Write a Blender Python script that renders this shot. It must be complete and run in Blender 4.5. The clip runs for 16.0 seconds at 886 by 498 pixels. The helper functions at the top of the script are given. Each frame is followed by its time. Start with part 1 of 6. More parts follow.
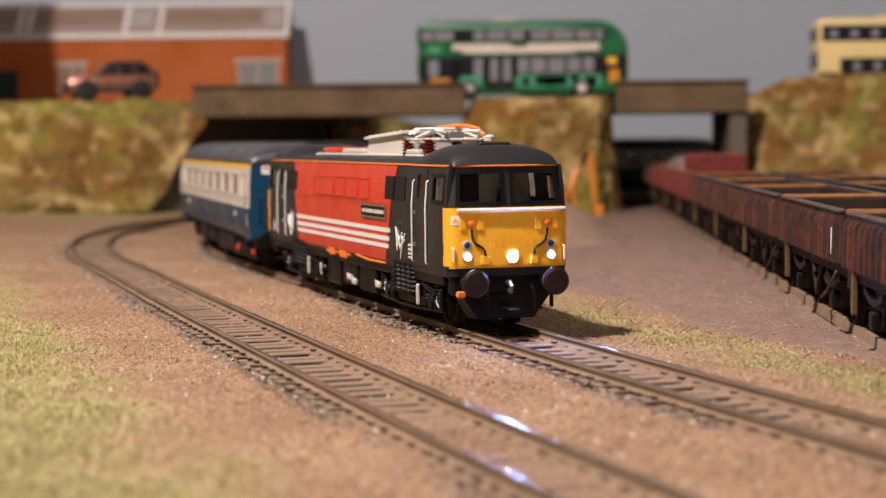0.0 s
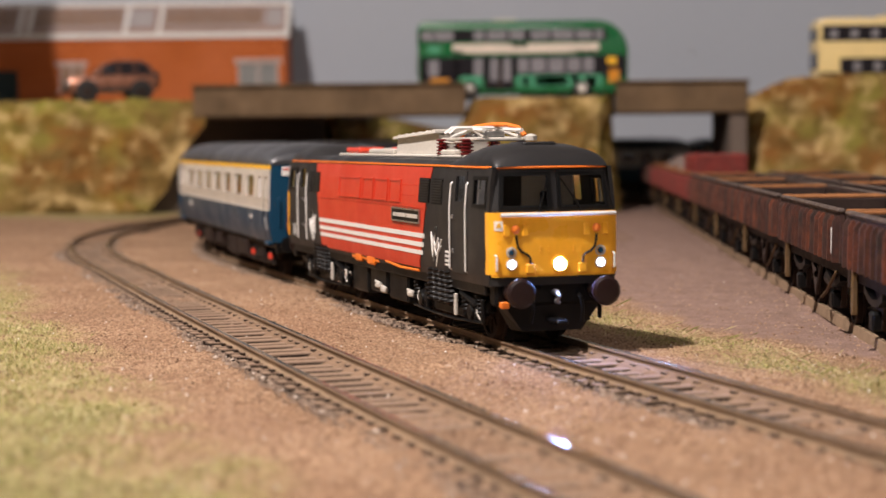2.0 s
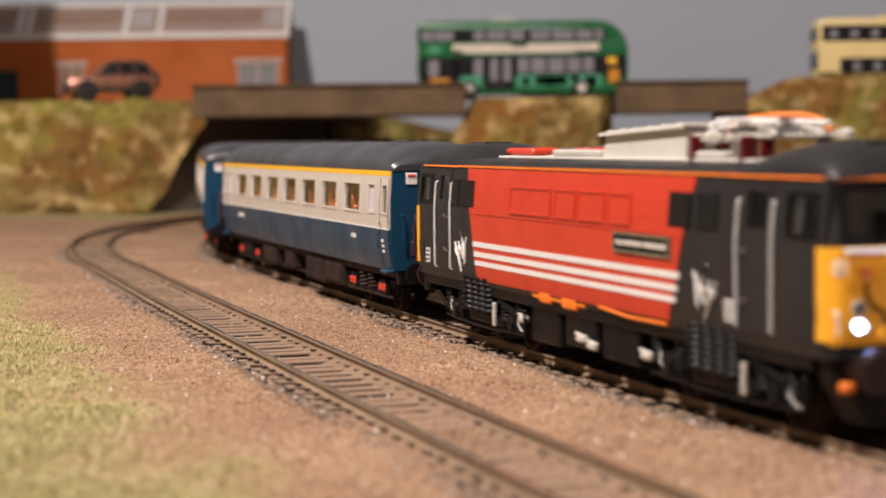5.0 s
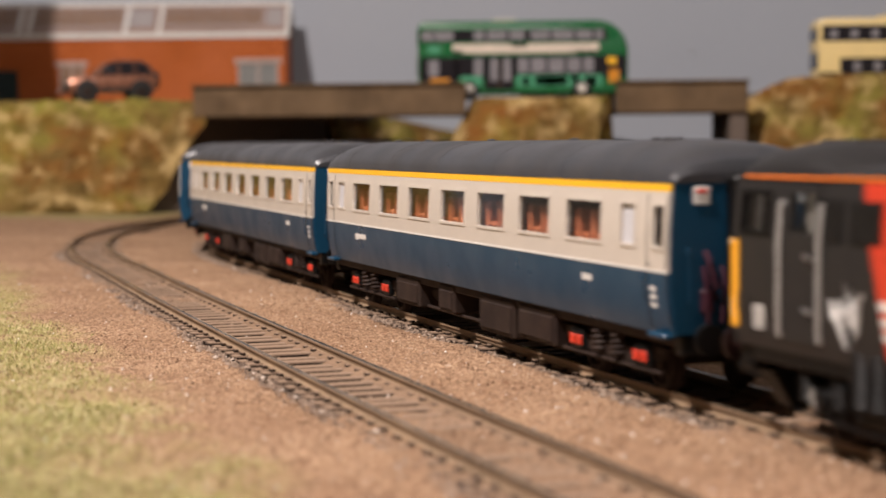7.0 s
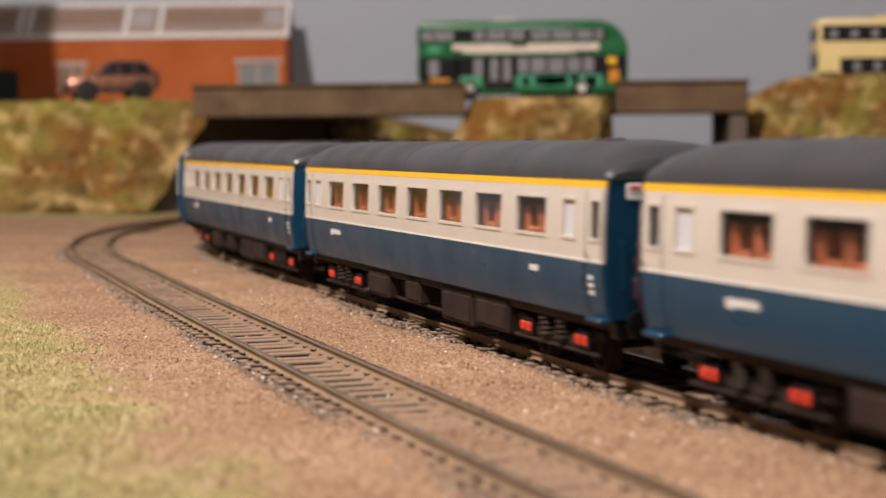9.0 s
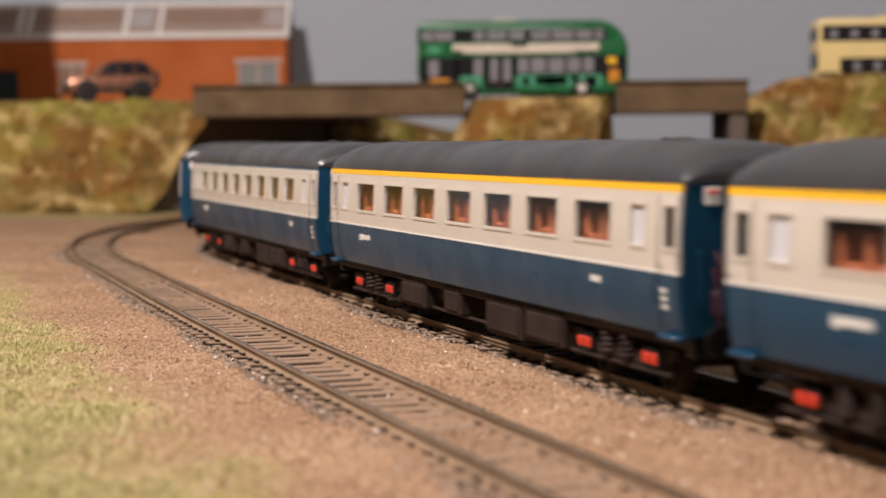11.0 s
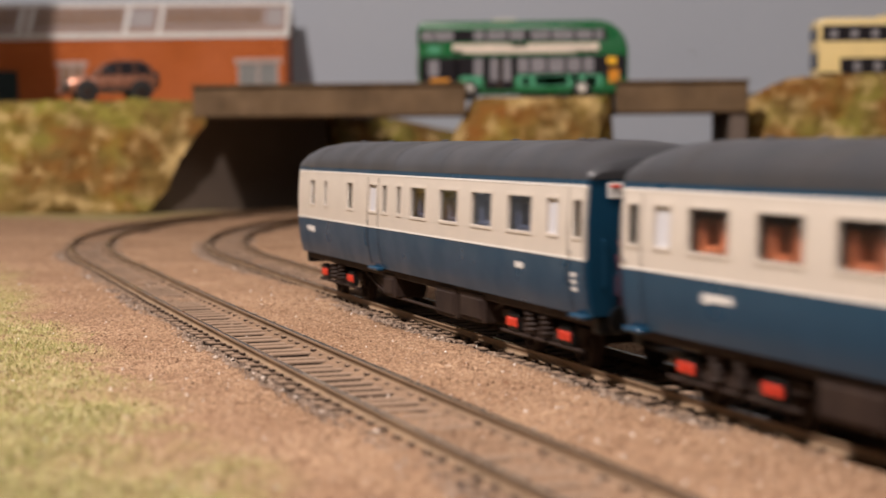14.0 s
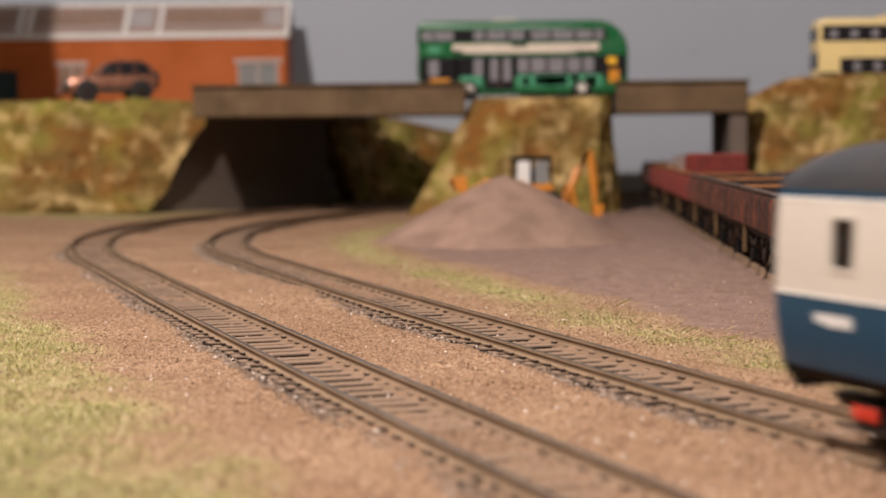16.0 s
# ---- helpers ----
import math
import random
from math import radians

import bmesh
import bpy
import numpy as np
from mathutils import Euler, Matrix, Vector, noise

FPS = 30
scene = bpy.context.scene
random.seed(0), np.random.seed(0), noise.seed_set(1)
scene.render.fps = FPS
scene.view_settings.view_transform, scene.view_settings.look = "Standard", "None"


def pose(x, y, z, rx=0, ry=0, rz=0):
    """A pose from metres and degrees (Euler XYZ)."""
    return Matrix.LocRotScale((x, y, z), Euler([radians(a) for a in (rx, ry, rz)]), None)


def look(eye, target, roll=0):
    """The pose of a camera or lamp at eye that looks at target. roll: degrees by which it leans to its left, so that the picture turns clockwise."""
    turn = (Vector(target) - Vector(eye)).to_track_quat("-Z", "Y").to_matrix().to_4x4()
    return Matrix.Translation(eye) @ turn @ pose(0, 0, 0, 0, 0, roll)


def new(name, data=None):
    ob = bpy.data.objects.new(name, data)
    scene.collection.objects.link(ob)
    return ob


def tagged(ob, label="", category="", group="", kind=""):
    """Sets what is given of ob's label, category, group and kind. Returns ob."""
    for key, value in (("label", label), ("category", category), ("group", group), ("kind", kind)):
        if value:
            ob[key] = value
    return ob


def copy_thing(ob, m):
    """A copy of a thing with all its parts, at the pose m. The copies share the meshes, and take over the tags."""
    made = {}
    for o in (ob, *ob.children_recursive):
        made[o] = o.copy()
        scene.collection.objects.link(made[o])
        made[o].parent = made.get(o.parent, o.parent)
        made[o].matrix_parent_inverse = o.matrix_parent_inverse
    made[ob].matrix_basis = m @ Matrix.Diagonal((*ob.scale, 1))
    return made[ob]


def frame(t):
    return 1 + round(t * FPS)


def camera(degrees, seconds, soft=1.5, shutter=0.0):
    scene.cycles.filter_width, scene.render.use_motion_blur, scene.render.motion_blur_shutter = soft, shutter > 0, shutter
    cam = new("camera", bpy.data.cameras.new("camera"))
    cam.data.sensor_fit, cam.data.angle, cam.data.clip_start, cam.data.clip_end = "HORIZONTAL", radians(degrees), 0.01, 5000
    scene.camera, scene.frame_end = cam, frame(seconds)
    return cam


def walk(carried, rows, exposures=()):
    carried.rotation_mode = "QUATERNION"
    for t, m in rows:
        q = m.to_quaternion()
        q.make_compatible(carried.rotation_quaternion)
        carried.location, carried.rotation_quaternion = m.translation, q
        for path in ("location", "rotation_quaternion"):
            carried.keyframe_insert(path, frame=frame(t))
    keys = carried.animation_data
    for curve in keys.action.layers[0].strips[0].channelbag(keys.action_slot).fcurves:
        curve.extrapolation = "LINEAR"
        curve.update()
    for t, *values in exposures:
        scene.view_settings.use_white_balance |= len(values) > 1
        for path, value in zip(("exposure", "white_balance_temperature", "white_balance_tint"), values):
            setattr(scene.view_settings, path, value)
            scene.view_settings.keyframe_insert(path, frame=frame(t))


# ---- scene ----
# Camera on a low tripod at the edge of the baseboard, standing still.
cam = camera(27.86, 16.0, soft=1.5, shutter=0.6)
EYE = pose(0, 0, 0.05215, 86.507, 0, 0) @ pose(0, 0, 0, 0, 0, -0.60)
walk(cam, [(0.0, EYE), (16.0, EYE)], exposures=[(0.0, -0.08), (16.0, -0.08)])
cam.data.dof.use_dof = True
cam.data.dof.focus_distance = 0.50
cam.data.dof.aperture_fstop = 19.0

# Room light: one warm lamp high on the near left, one broad fill added behind the camera.
world = bpy.data.worlds.new("room")
scene.world = world
world.use_nodes = True
world.node_tree.nodes["Background"].inputs[0].default_value = (0.9, 0.95, 1.0, 1)
world.node_tree.nodes["Background"].inputs[1].default_value = 0.05


def lamp(name, eye, target, size, power, colour):
    data = bpy.data.lights.new(name, "AREA")
    data.shape, data.size, data.energy, data.color = "DISK", size, power, colour
    ob = new(name, data)
    ob.matrix_world = look(eye, target)
    return ob


lamp("room_lamp", (-0.50, 0.06, 1.08), (0.0, 0.75, 0.0), 0.06, 32.5, (1.0, 0.885, 0.83))
lamp("ceiling_light", (0.35, -0.75, 1.15), (0.05, 0.7, 0.0), 0.8, 6.5, (1.0, 0.925, 0.93))

# ---- materials ----


def mat(name, colour, rough=0.6, metal=0.0, dark=0.75, coarse=60.0, fine=900.0, bump=0.15, dust=0.0, spec=0.5, emit=0.0, coat=0.0, per_object=0.0):
    """A painted, cast or sanded surface: two scales of tone, fine relief and a film of dust."""
    m = bpy.data.materials.new(name)
    m.use_nodes = True
    nt = m.node_tree
    n, l = nt.nodes, nt.links
    b = n["Principled BSDF"]
    b.inputs["Roughness"].default_value, b.inputs["Metallic"].default_value = rough, metal
    b.inputs["Specular IOR Level"].default_value = spec
    b.inputs["Coat Weight"].default_value = coat
    tc = n.new("ShaderNodeTexCoord")

    def tex(scale, detail=4.0):
        t = n.new("ShaderNodeTexNoise")
        t.inputs["Scale"].default_value, t.inputs["Detail"].default_value = scale, detail
        l.new(tc.outputs["Object"], t.inputs["Vector"])
        return t

    def ramp(src, a, c):
        r = n.new("ShaderNodeMapRange")
        r.inputs["From Min"].default_value, r.inputs["From Max"].default_value = 0.3, 0.7
        r.inputs["To Min"].default_value, r.inputs["To Max"].default_value = a, c
        l.new(src, r.inputs["Value"])
        return r.outputs[0]

    big, small = tex(coarse), tex(fine, 6.0)
    c1 = n.new("ShaderNodeMix")
    c1.data_type, c1.blend_type = "RGBA", "MULTIPLY"
    c1.inputs[6].default_value = (*colour, 1)
    l.new(ramp(big.outputs[0], 0.0, 1.0), c1.inputs[0])
    c1.inputs[7].default_value = (dark, dark, dark, 1)
    c2 = n.new("ShaderNodeMix")
    c2.data_type, c2.blend_type = "RGBA", "MULTIPLY"
    l.new(c1.outputs[2], c2.inputs[6])
    l.new(ramp(small.outputs[0], 0.0, 0.8), c2.inputs[0])
    c2.inputs[7].default_value = (dark, dark, dark, 1)
    out = c2.outputs[2]
    if dust:
        d = n.new("ShaderNodeMix")
        d.data_type = "RGBA"
        l.new(out, d.inputs[6])
        d.inputs[7].default_value = (0.32, 0.22, 0.14, 1)
        l.new(ramp(tex(coarse * 2.7, 8.0).outputs[0], 0.0, dust), d.inputs[0])
        out = d.outputs[2]
    if per_object:
        info = n.new("ShaderNodeObjectInfo")
        hs = n.new("ShaderNodeHueSaturation")
        r = n.new("ShaderNodeMapRange")
        r.inputs["To Min"].default_value, r.inputs["To Max"].default_value = 1 - per_object, 1 + per_object
        l.new(info.outputs["Random"], r.inputs["Value"])
        l.new(r.outputs[0], hs.inputs["Value"])
        l.new(out, hs.inputs["Color"])
        out = hs.outputs[0]
    l.new(out, b.inputs["Base Color"])
    l.new(ramp(big.outputs[0], max(0.03, rough - 0.12), min(1, rough + 0.1)), b.inputs["Roughness"])
    if bump:
        bp = n.new("ShaderNodeBump")
        bp.inputs["Strength"].default_value, bp.inputs["Distance"].default_value = bump, 0.0004
        l.new(small.outputs[0], bp.inputs["Height"])
        l.new(bp.outputs[0], b.inputs["Normal"])
    if emit:
        b.inputs["Emission Color"].default_value = (*colour, 1)
        b.inputs["Emission Strength"].default_value = emit
    return m


def glass(name, colour=(0.8, 0.85, 0.88)):
    m = bpy.data.materials.new(name)
    m.use_nodes = True
    b = m.node_tree.nodes["Principled BSDF"]
    b.inputs["Base Color"].default_value = (*colour, 1)
    b.inputs["Roughness"].default_value, b.inputs["Transmission Weight"].default_value, b.inputs["IOR"].default_value = 0.04, 1.0, 1.3
    return m


GLASS = glass("clear_glazing")
FROST = mat("frosted_glazing", (0.62, 0.62, 0.66), 0.35, bump=0.05, dark=0.9)
RAIL = mat("weathered_rail", (0.30, 0.20, 0.12), 0.75, 0.0, dark=0.7, dust=0.35)
RAILTOP = mat("worn_rail_head", (0.20, 0.165, 0.13), 0.2, 0.85, dark=0.6, bump=0.04)
# Sleeper base near black: its sides paint in the shade between sleepers.
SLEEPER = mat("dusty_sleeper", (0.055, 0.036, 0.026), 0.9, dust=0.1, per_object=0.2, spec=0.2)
DRIFT = mat("drifted_dust", (0.30, 0.195, 0.13), 0.95, dark=0.6, coarse=120, fine=1300, bump=0.7, dust=0.3, spec=0.1)


def dust_and_shade(m, dust):
    """Pale dusty tops by face normal; the dark sides stand in for gap shade."""
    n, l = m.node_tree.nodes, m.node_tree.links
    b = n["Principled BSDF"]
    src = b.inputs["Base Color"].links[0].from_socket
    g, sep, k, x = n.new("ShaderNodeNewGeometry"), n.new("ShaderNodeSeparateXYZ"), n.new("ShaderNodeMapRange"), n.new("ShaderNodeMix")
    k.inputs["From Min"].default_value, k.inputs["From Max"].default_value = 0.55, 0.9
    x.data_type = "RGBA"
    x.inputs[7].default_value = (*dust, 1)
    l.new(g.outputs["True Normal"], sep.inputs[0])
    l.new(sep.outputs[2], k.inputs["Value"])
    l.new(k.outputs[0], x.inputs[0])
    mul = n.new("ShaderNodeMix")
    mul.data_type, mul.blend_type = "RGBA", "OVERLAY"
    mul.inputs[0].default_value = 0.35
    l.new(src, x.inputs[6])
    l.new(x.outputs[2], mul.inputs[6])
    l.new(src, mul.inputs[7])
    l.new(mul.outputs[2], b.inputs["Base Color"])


dust_and_shade(SLEEPER, (0.36, 0.25, 0.175))
LOCO_GREY = mat("charcoal_body", (0.019, 0.018, 0.019), 0.48, dark=0.85, bump=0.04, spec=0.35)
LOCO_RED = mat("train_red", (0.60, 0.045, 0.018), 0.40, dark=0.9, bump=0.03)
YELLOW = mat("warning_yellow", (1.0, 0.47, 0.03), 0.34, dark=0.93, bump=0.03)
ORANGE = mat("signal_orange", (0.90, 0.22, 0.02), 0.45, dark=0.9, bump=0.03)
WHITE = mat("white_paint", (0.80, 0.78, 0.75), 0.45, dark=0.93, bump=0.03)
PALE = mat("pale_roof_grey", (0.62, 0.58, 0.52), 0.6, dark=0.85, bump=0.08)
BLACK = mat("underframe_black", (0.004, 0.0038, 0.0042), 0.5, dark=0.7, bump=0.1, spec=0.22)
GRIME = mat("grimy_underframe", (0.030, 0.0165, 0.0135), 0.75, dark=0.6, bump=0.2, dust=0.04, spec=0.25)
STEEL = mat("bare_steel", (0.55, 0.55, 0.55), 0.3, 0.9, bump=0.05)
BUFFER = mat("buffer_brown", (0.022, 0.009, 0.009), 0.4, dark=0.7, bump=0.05, spec=0.4)
JUMPER = mat("dark_purple_cable", (0.055, 0.012, 0.028), 0.45, bump=0.02)
OXBLOOD = mat("dark_red_insulator", (0.17, 0.010, 0.012), 0.3, bump=0.02)
INTERIOR = mat("cab_interior", (0.78, 0.68, 0.58), 0.7, bump=0.05)
COACH_BLUE = mat("rail_blue", (0.0075, 0.050, 0.102), 0.36, dark=0.9, bump=0.03, spec=0.3)
CREAM = mat("pearl_grey", (0.60, 0.54, 0.475), 0.42, dark=0.93, bump=0.03)
STRIPE = mat("cantrail_yellow", (0.92, 0.50, 0.02), 0.42, dark=0.93, bump=0.03)
COACH_ROOF = mat("dark_grey_roof", (0.042, 0.046, 0.055), 0.42, dark=0.75, coarse=30, bump=0.08, dust=0.05)
SEAT = mat("orange_seat", (0.40, 0.092, 0.02), 0.75, dark=0.5)
SEAT_BLUE = mat("blue_seat", (0.035, 0.045, 0.09), 0.8, dark=0.6)
AXLE_RED = mat("red_axlebox", (0.72, 0.045, 0.018), 0.45, dark=0.85)
LAMP_WHITE = mat("headlamp_led", (0.40, 0.55, 1.0), 0.3, emit=70.0, bump=0)
LAMP_MAIN = mat("main_headlamp_led", (0.26, 0.40, 1.0), 0.3, emit=2000.0, bump=0)


# ---- mesh helpers, all in millimetres ----
class Geo:
    def __init__(self):
        self.v, self.f = [], []

    def add(self, verts, faces):
        k = len(self.v)
        self.v += [tuple(p) for p in verts]
        self.f += [tuple(k + i for i in q) for q in faces]
        return self

    def box(self, x0, x1, y0, y1, z0, z1, bev=0.25):
        c = ((x0 + x1) / 2, (y0 + y1) / 2, (z0 + z1) / 2)
        h = (abs(x1 - x0) / 2, abs(y1 - y0) / 2, abs(z1 - z0) / 2)
        b = min(bev, 0.45 * min(h) * 2)
        idx, verts = {}, []
        for sx in (-1, 1):
            for sy in (-1, 1):
                for sz in (-1, 1):
                    for ax in range(3):
                        s = (sx, sy, sz)
                        idx[(s, ax)] = len(verts)
                        verts.append(tuple(c[i] + s[i] * (h[i] if i == ax else h[i] - b) for i in range(3)))
        faces = []
        for ax in range(3):
            o = [i for i in range(3) if i != ax]
            for sg in (-1, 1):
                ring = []
                for a, d in ((-1, -1), (1, -1), (1, 1), (-1, 1)):
                    s = [0, 0, 0]
                    s[ax], s[o[0]], s[o[1]] = sg, a, d
                    ring.append(idx[(tuple(s), ax)])
                faces.append(ring)
            for a in (-1, 1):
                for d in (-1, 1):
                    s1, s2 = [0, 0, 0], [0, 0, 0]
                    s1[ax], s2[ax] = -1, 1
                    for s in (s1, s2):
                        s[o[0]], s[o[1]] = a, d
                    s1, s2 = tuple(s1), tuple(s2)
                    faces.append([idx[(s1, o[0])], idx[(s2, o[0])], idx[(s2, o[1])], idx[(s1, o[1])]])
        for sx in (-1, 1):
            for sy in (-1, 1):
                for sz in (-1, 1):
                    faces.append([idx[((sx, sy, sz), a)] for a in range(3)])
        return self.add(verts, faces)

    def loft(self, rings, closed=True, caps=True):
        n = len(rings[0])
        verts = [p for r in rings for p in r]
        faces = []
        for i in range(len(rings) - 1):
            for j in range(n if closed else n - 1):
                a, b = i * n + j, i * n + (j + 1) % n
                faces.append((a, b, b + n, a + n))
        if caps and closed:
            faces += [tuple(range(n))[::-1], tuple(range((len(rings) - 1) * n, len(rings) * n))]
        return self.add(verts, faces)

    def tube(self, pts, r, n=8, caps=True):
        pts = [Vector(p) for p in pts]
        radii = [r[min(i, len(r) - 1)] for i in range(len(pts))] if isinstance(r, (list, tuple)) else [r] * len(pts)
        rings = []
        for i, p in enumerate(pts):
            d = (pts[min(i + 1, len(pts) - 1)] - pts[max(i - 1, 0)]).normalized()
            a = d.cross(Vector((0, 0, 1)) if abs(d.z) < 0.9 else Vector((1, 0, 0))).normalized()
            b = d.cross(a)
            rings.append([p + (a * math.cos(2 * math.pi * k / n) + b * math.sin(2 * math.pi * k / n)) * radii[i] for k in range(n)])
        return self.loft(rings, True, caps)

    def lathe(self, axis, c, prof, n=20):
        """prof: (offset along the axis, radius)."""
        rings = []
        for o, r in prof:
            ring = []
            for k in range(n):
                u, w = r * math.cos(2 * math.pi * k / n), r * math.sin(2 * math.pi * k / n)
                ring.append({"x": (c[0] + o, c[1] + u, c[2] + w), "y": (c[0] + u, c[1] + o, c[2] + w), "z": (c[0] + u, c[1] + w, c[2] + o)}[axis])
            rings.append(ring)
        return self.loft(rings)

    def slab(self, poly, fn, d0, d1):
        """A plate whose outline lies in (u, v); fn(u, v, depth) gives the place."""
        return self.loft([[fn(u, w, d0) for u, w in poly], [fn(u, w, d1) for u, w in poly]])

    def holed(self, fn, us, vs, holes, d0, d1):
        """A wall over the span of us and vs with openings (u0, u1, v0, v1) through it, from depth d0 (outside) to d1."""
        us = sorted(set(list(us) + [h[i] for h in holes for i in (0, 1)]))
        vs = sorted(set(list(vs) + [h[i] for h in holes for i in (2, 3)]))

        def inside(u, w):
            return any(h[0] < u < h[1] and h[2] < w < h[3] for h in holes)

        solid = {(i, j): not inside((us[i] + us[i + 1]) / 2, (vs[j] + vs[j + 1]) / 2) for i in range(len(us) - 1) for j in range(len(vs) - 1)}
        nu = len(us)
        verts = [fn(u, w, d) for d in (d0, d1) for w in vs for u in us]
        off = nu * len(vs)
        faces = []
        for (i, j), s in solid.items():
            if not s:
                continue
            a, b, c, d = j * nu + i, j * nu + i + 1, (j + 1) * nu + i + 1, (j + 1) * nu + i
            faces += [(a, b, c, d), (a + off, d + off, c + off, b + off)]
            for (di, dj), (p, q) in {(-1, 0): (a, d), (1, 0): (b, c), (0, -1): (a, b), (0, 1): (d, c)}.items():
                if not solid.get((i + di, j + dj), False):
                    faces.append((p, q, q + off, p + off))
        return self.add(verts, faces)


def rounded(u0, u1, v0, v1, r, n=5):
    pts = []
    for cu, cv, a0 in ((u1 - r, v1 - r, 0), (u0 + r, v1 - r, 90), (u0 + r, v0 + r, 180), (u1 - r, v0 + r, 270)):
        for k in range(n + 1):
            a = radians(a0 + 90 * k / n)
            pts.append((cu + r * math.cos(a), cv + r * math.sin(a)))
    return pts


def mesh_of(name, geo, material, smooth=30):
    me = bpy.data.meshes.new(name)
    me.from_pydata([(x * 0.001, y * 0.001, z * 0.001) for x, y, z in geo.v], [], geo.f)
    bm = bmesh.new()
    bm.from_mesh(me)
    bmesh.ops.recalc_face_normals(bm, faces=bm.faces)
    for e in bm.edges:
        e.smooth = len(e.link_faces) == 2 and e.calc_face_angle(0) < radians(smooth)
    for f in bm.faces:
        f.smooth = True
    bm.to_mesh(me)
    bm.free()
    me.materials.append(material)
    return me


def part(name, geo, material, parent=None, label="", smooth=30):
    me = geo if isinstance(geo, bpy.types.Mesh) else mesh_of(name, geo, material, smooth)
    ob = new(name, me)
    if parent:
        ob.parent = parent
    if label:
        tagged(ob, label)
    if material is GLASS:
        ob.visible_shadow = False
    return ob


def thing(name, m, label, category, group=""):
    ob = new(name)
    ob.empty_display_size = 0.01
    ob.matrix_world = m
    return tagged(ob, label, category, group)


# ---- the line of the railway: arcs, measured from a point on the straight ----
ORIGIN, HEADING = (-20.63, 599.68), radians(-72.161)
ARCS = (4e-5, 1.1e-4, 8e-5, 1.34e-3, -231.4)


def arc(x, y, h, k, d):
    h2 = h + k * d
    return x + (math.sin(h2) - math.sin(h)) / k, y - (math.cos(h2) - math.cos(h)) / k, h2


def line_at(s):
    x, y, h = *ORIGIN, HEADING
    kn, ke, km, kf, sf = ARCS
    if s > 230:
        return arc(*arc(x, y, h, kn, 230.0), ke, s - 230)
    if s >= 0:
        return arc(x, y, h, kn, s)
    if s >= sf:
        return arc(x, y, h, km, s)
    return arc(*arc(x, y, h, km, sf), kf, s - sf)


def beside(s, off):
    x, y, h = line_at(s)
    return x - math.sin(h) * off, y + math.cos(h) * off, h


def outer_offset(s):
    """Distance of the outer track's centre from the train's track."""
    k = min(1, max(0, (-150 - s) / 500))
    return -(64 + 20 * k * k * (3 - 2 * k))


def near_line(x, y):
    """Rough distance (mm) sideways from the train's track, and place along it, by a table."""
    d = (LINE[:, 0] - x) ** 2 + (LINE[:, 1] - y) ** 2
    i = int(d.argmin())
    s = LINE[i, 3]
    return (-(x - LINE[i, 0]) * math.sin(LINE[i, 2]) + (y - LINE[i, 1]) * math.cos(LINE[i, 2])), s


LINE = np.array([(*line_at(s), s) for s in np.arange(-1900, 700, 10.0)])
# ---- ground ----


def smooth01(a, b, x):
    t = np.clip((x - a) / (b - a), 0, 1)
    return t * t * (3 - 2 * t)


def ground_height(x, y):
    d, s = near_line(x, y)
    o = outer_offset(s)
    bed = max(math.exp(-((d - 0.8) / 13.2) ** 6), math.exp(-((d - o - 0.8) / 13.2) ** 6))
    n = noise.noise(Vector((x * 0.012, y * 0.012, 0))) * 1.6 + noise.noise(Vector((x * 0.05, y * 0.05, 3))) * 0.8
    n += noise.noise(Vector((x * 0.17, y * 0.17, 5))) * 0.55 + noise.noise(Vector((x * 0.6, y * 0.6, 9))) * 0.28
    edge = 40 * noise.noise(Vector((s * 0.02, 0, 0)))
    fill = float(max(smooth01(570, 610, y + edge), 1.12 * (1 - smooth01(360, 400, y + edge + (0 if d < -30 else 20)))))
    z = -3.0 + n * (1 - bed * (1 - 0.5 * fill)) - (2.4 - 2.6 * fill) * bed
    if d < o - 20:
        z += min(6, (o - 20 - d) * 0.025)
    return z, d, s, o


def cover(x, y, d, s, o):
    """Shares of grass, grey yard and track bed darkened for the cribs' shade."""
    w = 14 * noise.noise(Vector((x * 0.02, y * 0.02, 11))) + 9 * noise.noise(Vector((x * 0.07, y * 0.07, 13)))
    left = o - 36
    grass = float(smooth01(0, 26, left - d + w)) * (0.72 + 0.5 * noise.noise(Vector((x * 0.03, y * 0.03, 17))))
    grass *= float(1 - smooth01(790, 870, y + w) + smooth01(1240, 1300, y))
    strip = 44 + 0.05 * max(0, y - 500)
    if d > 0:
        grass = max(grass, math.exp(-((d - strip - 3 + w * 0.5) / 13.0) ** 2) * (0.62 + 0.75 * noise.noise(Vector((x * 0.035, y * 0.035, 21)))))
    yard = float(smooth01(0, 14, d - strip - 20 + w * 0.6))
    bed = max(math.exp(-((d + 0) / 13.5) ** 6), math.exp(-((d - o) / 13.5) ** 6))
    bed *= 1 - 0.6 * float(max(smooth01(570, 620, y + w), 1 - smooth01(360, 410, y + w)))
    return min(1.0, max(0.0, grass)), yard, bed


GRID = {}


def ground_at(x, y):
    """Height and cover at the nearest point of the ground."""
    i, j = min(len(GRID["xs"]) - 1, int(np.searchsorted(GRID["xs"], x))), min(len(GRID["ys"]) - 1, int(np.searchsorted(GRID["ys"], y)))
    return (GRID["z"][j, i], *GRID["c"][j, i][:3])


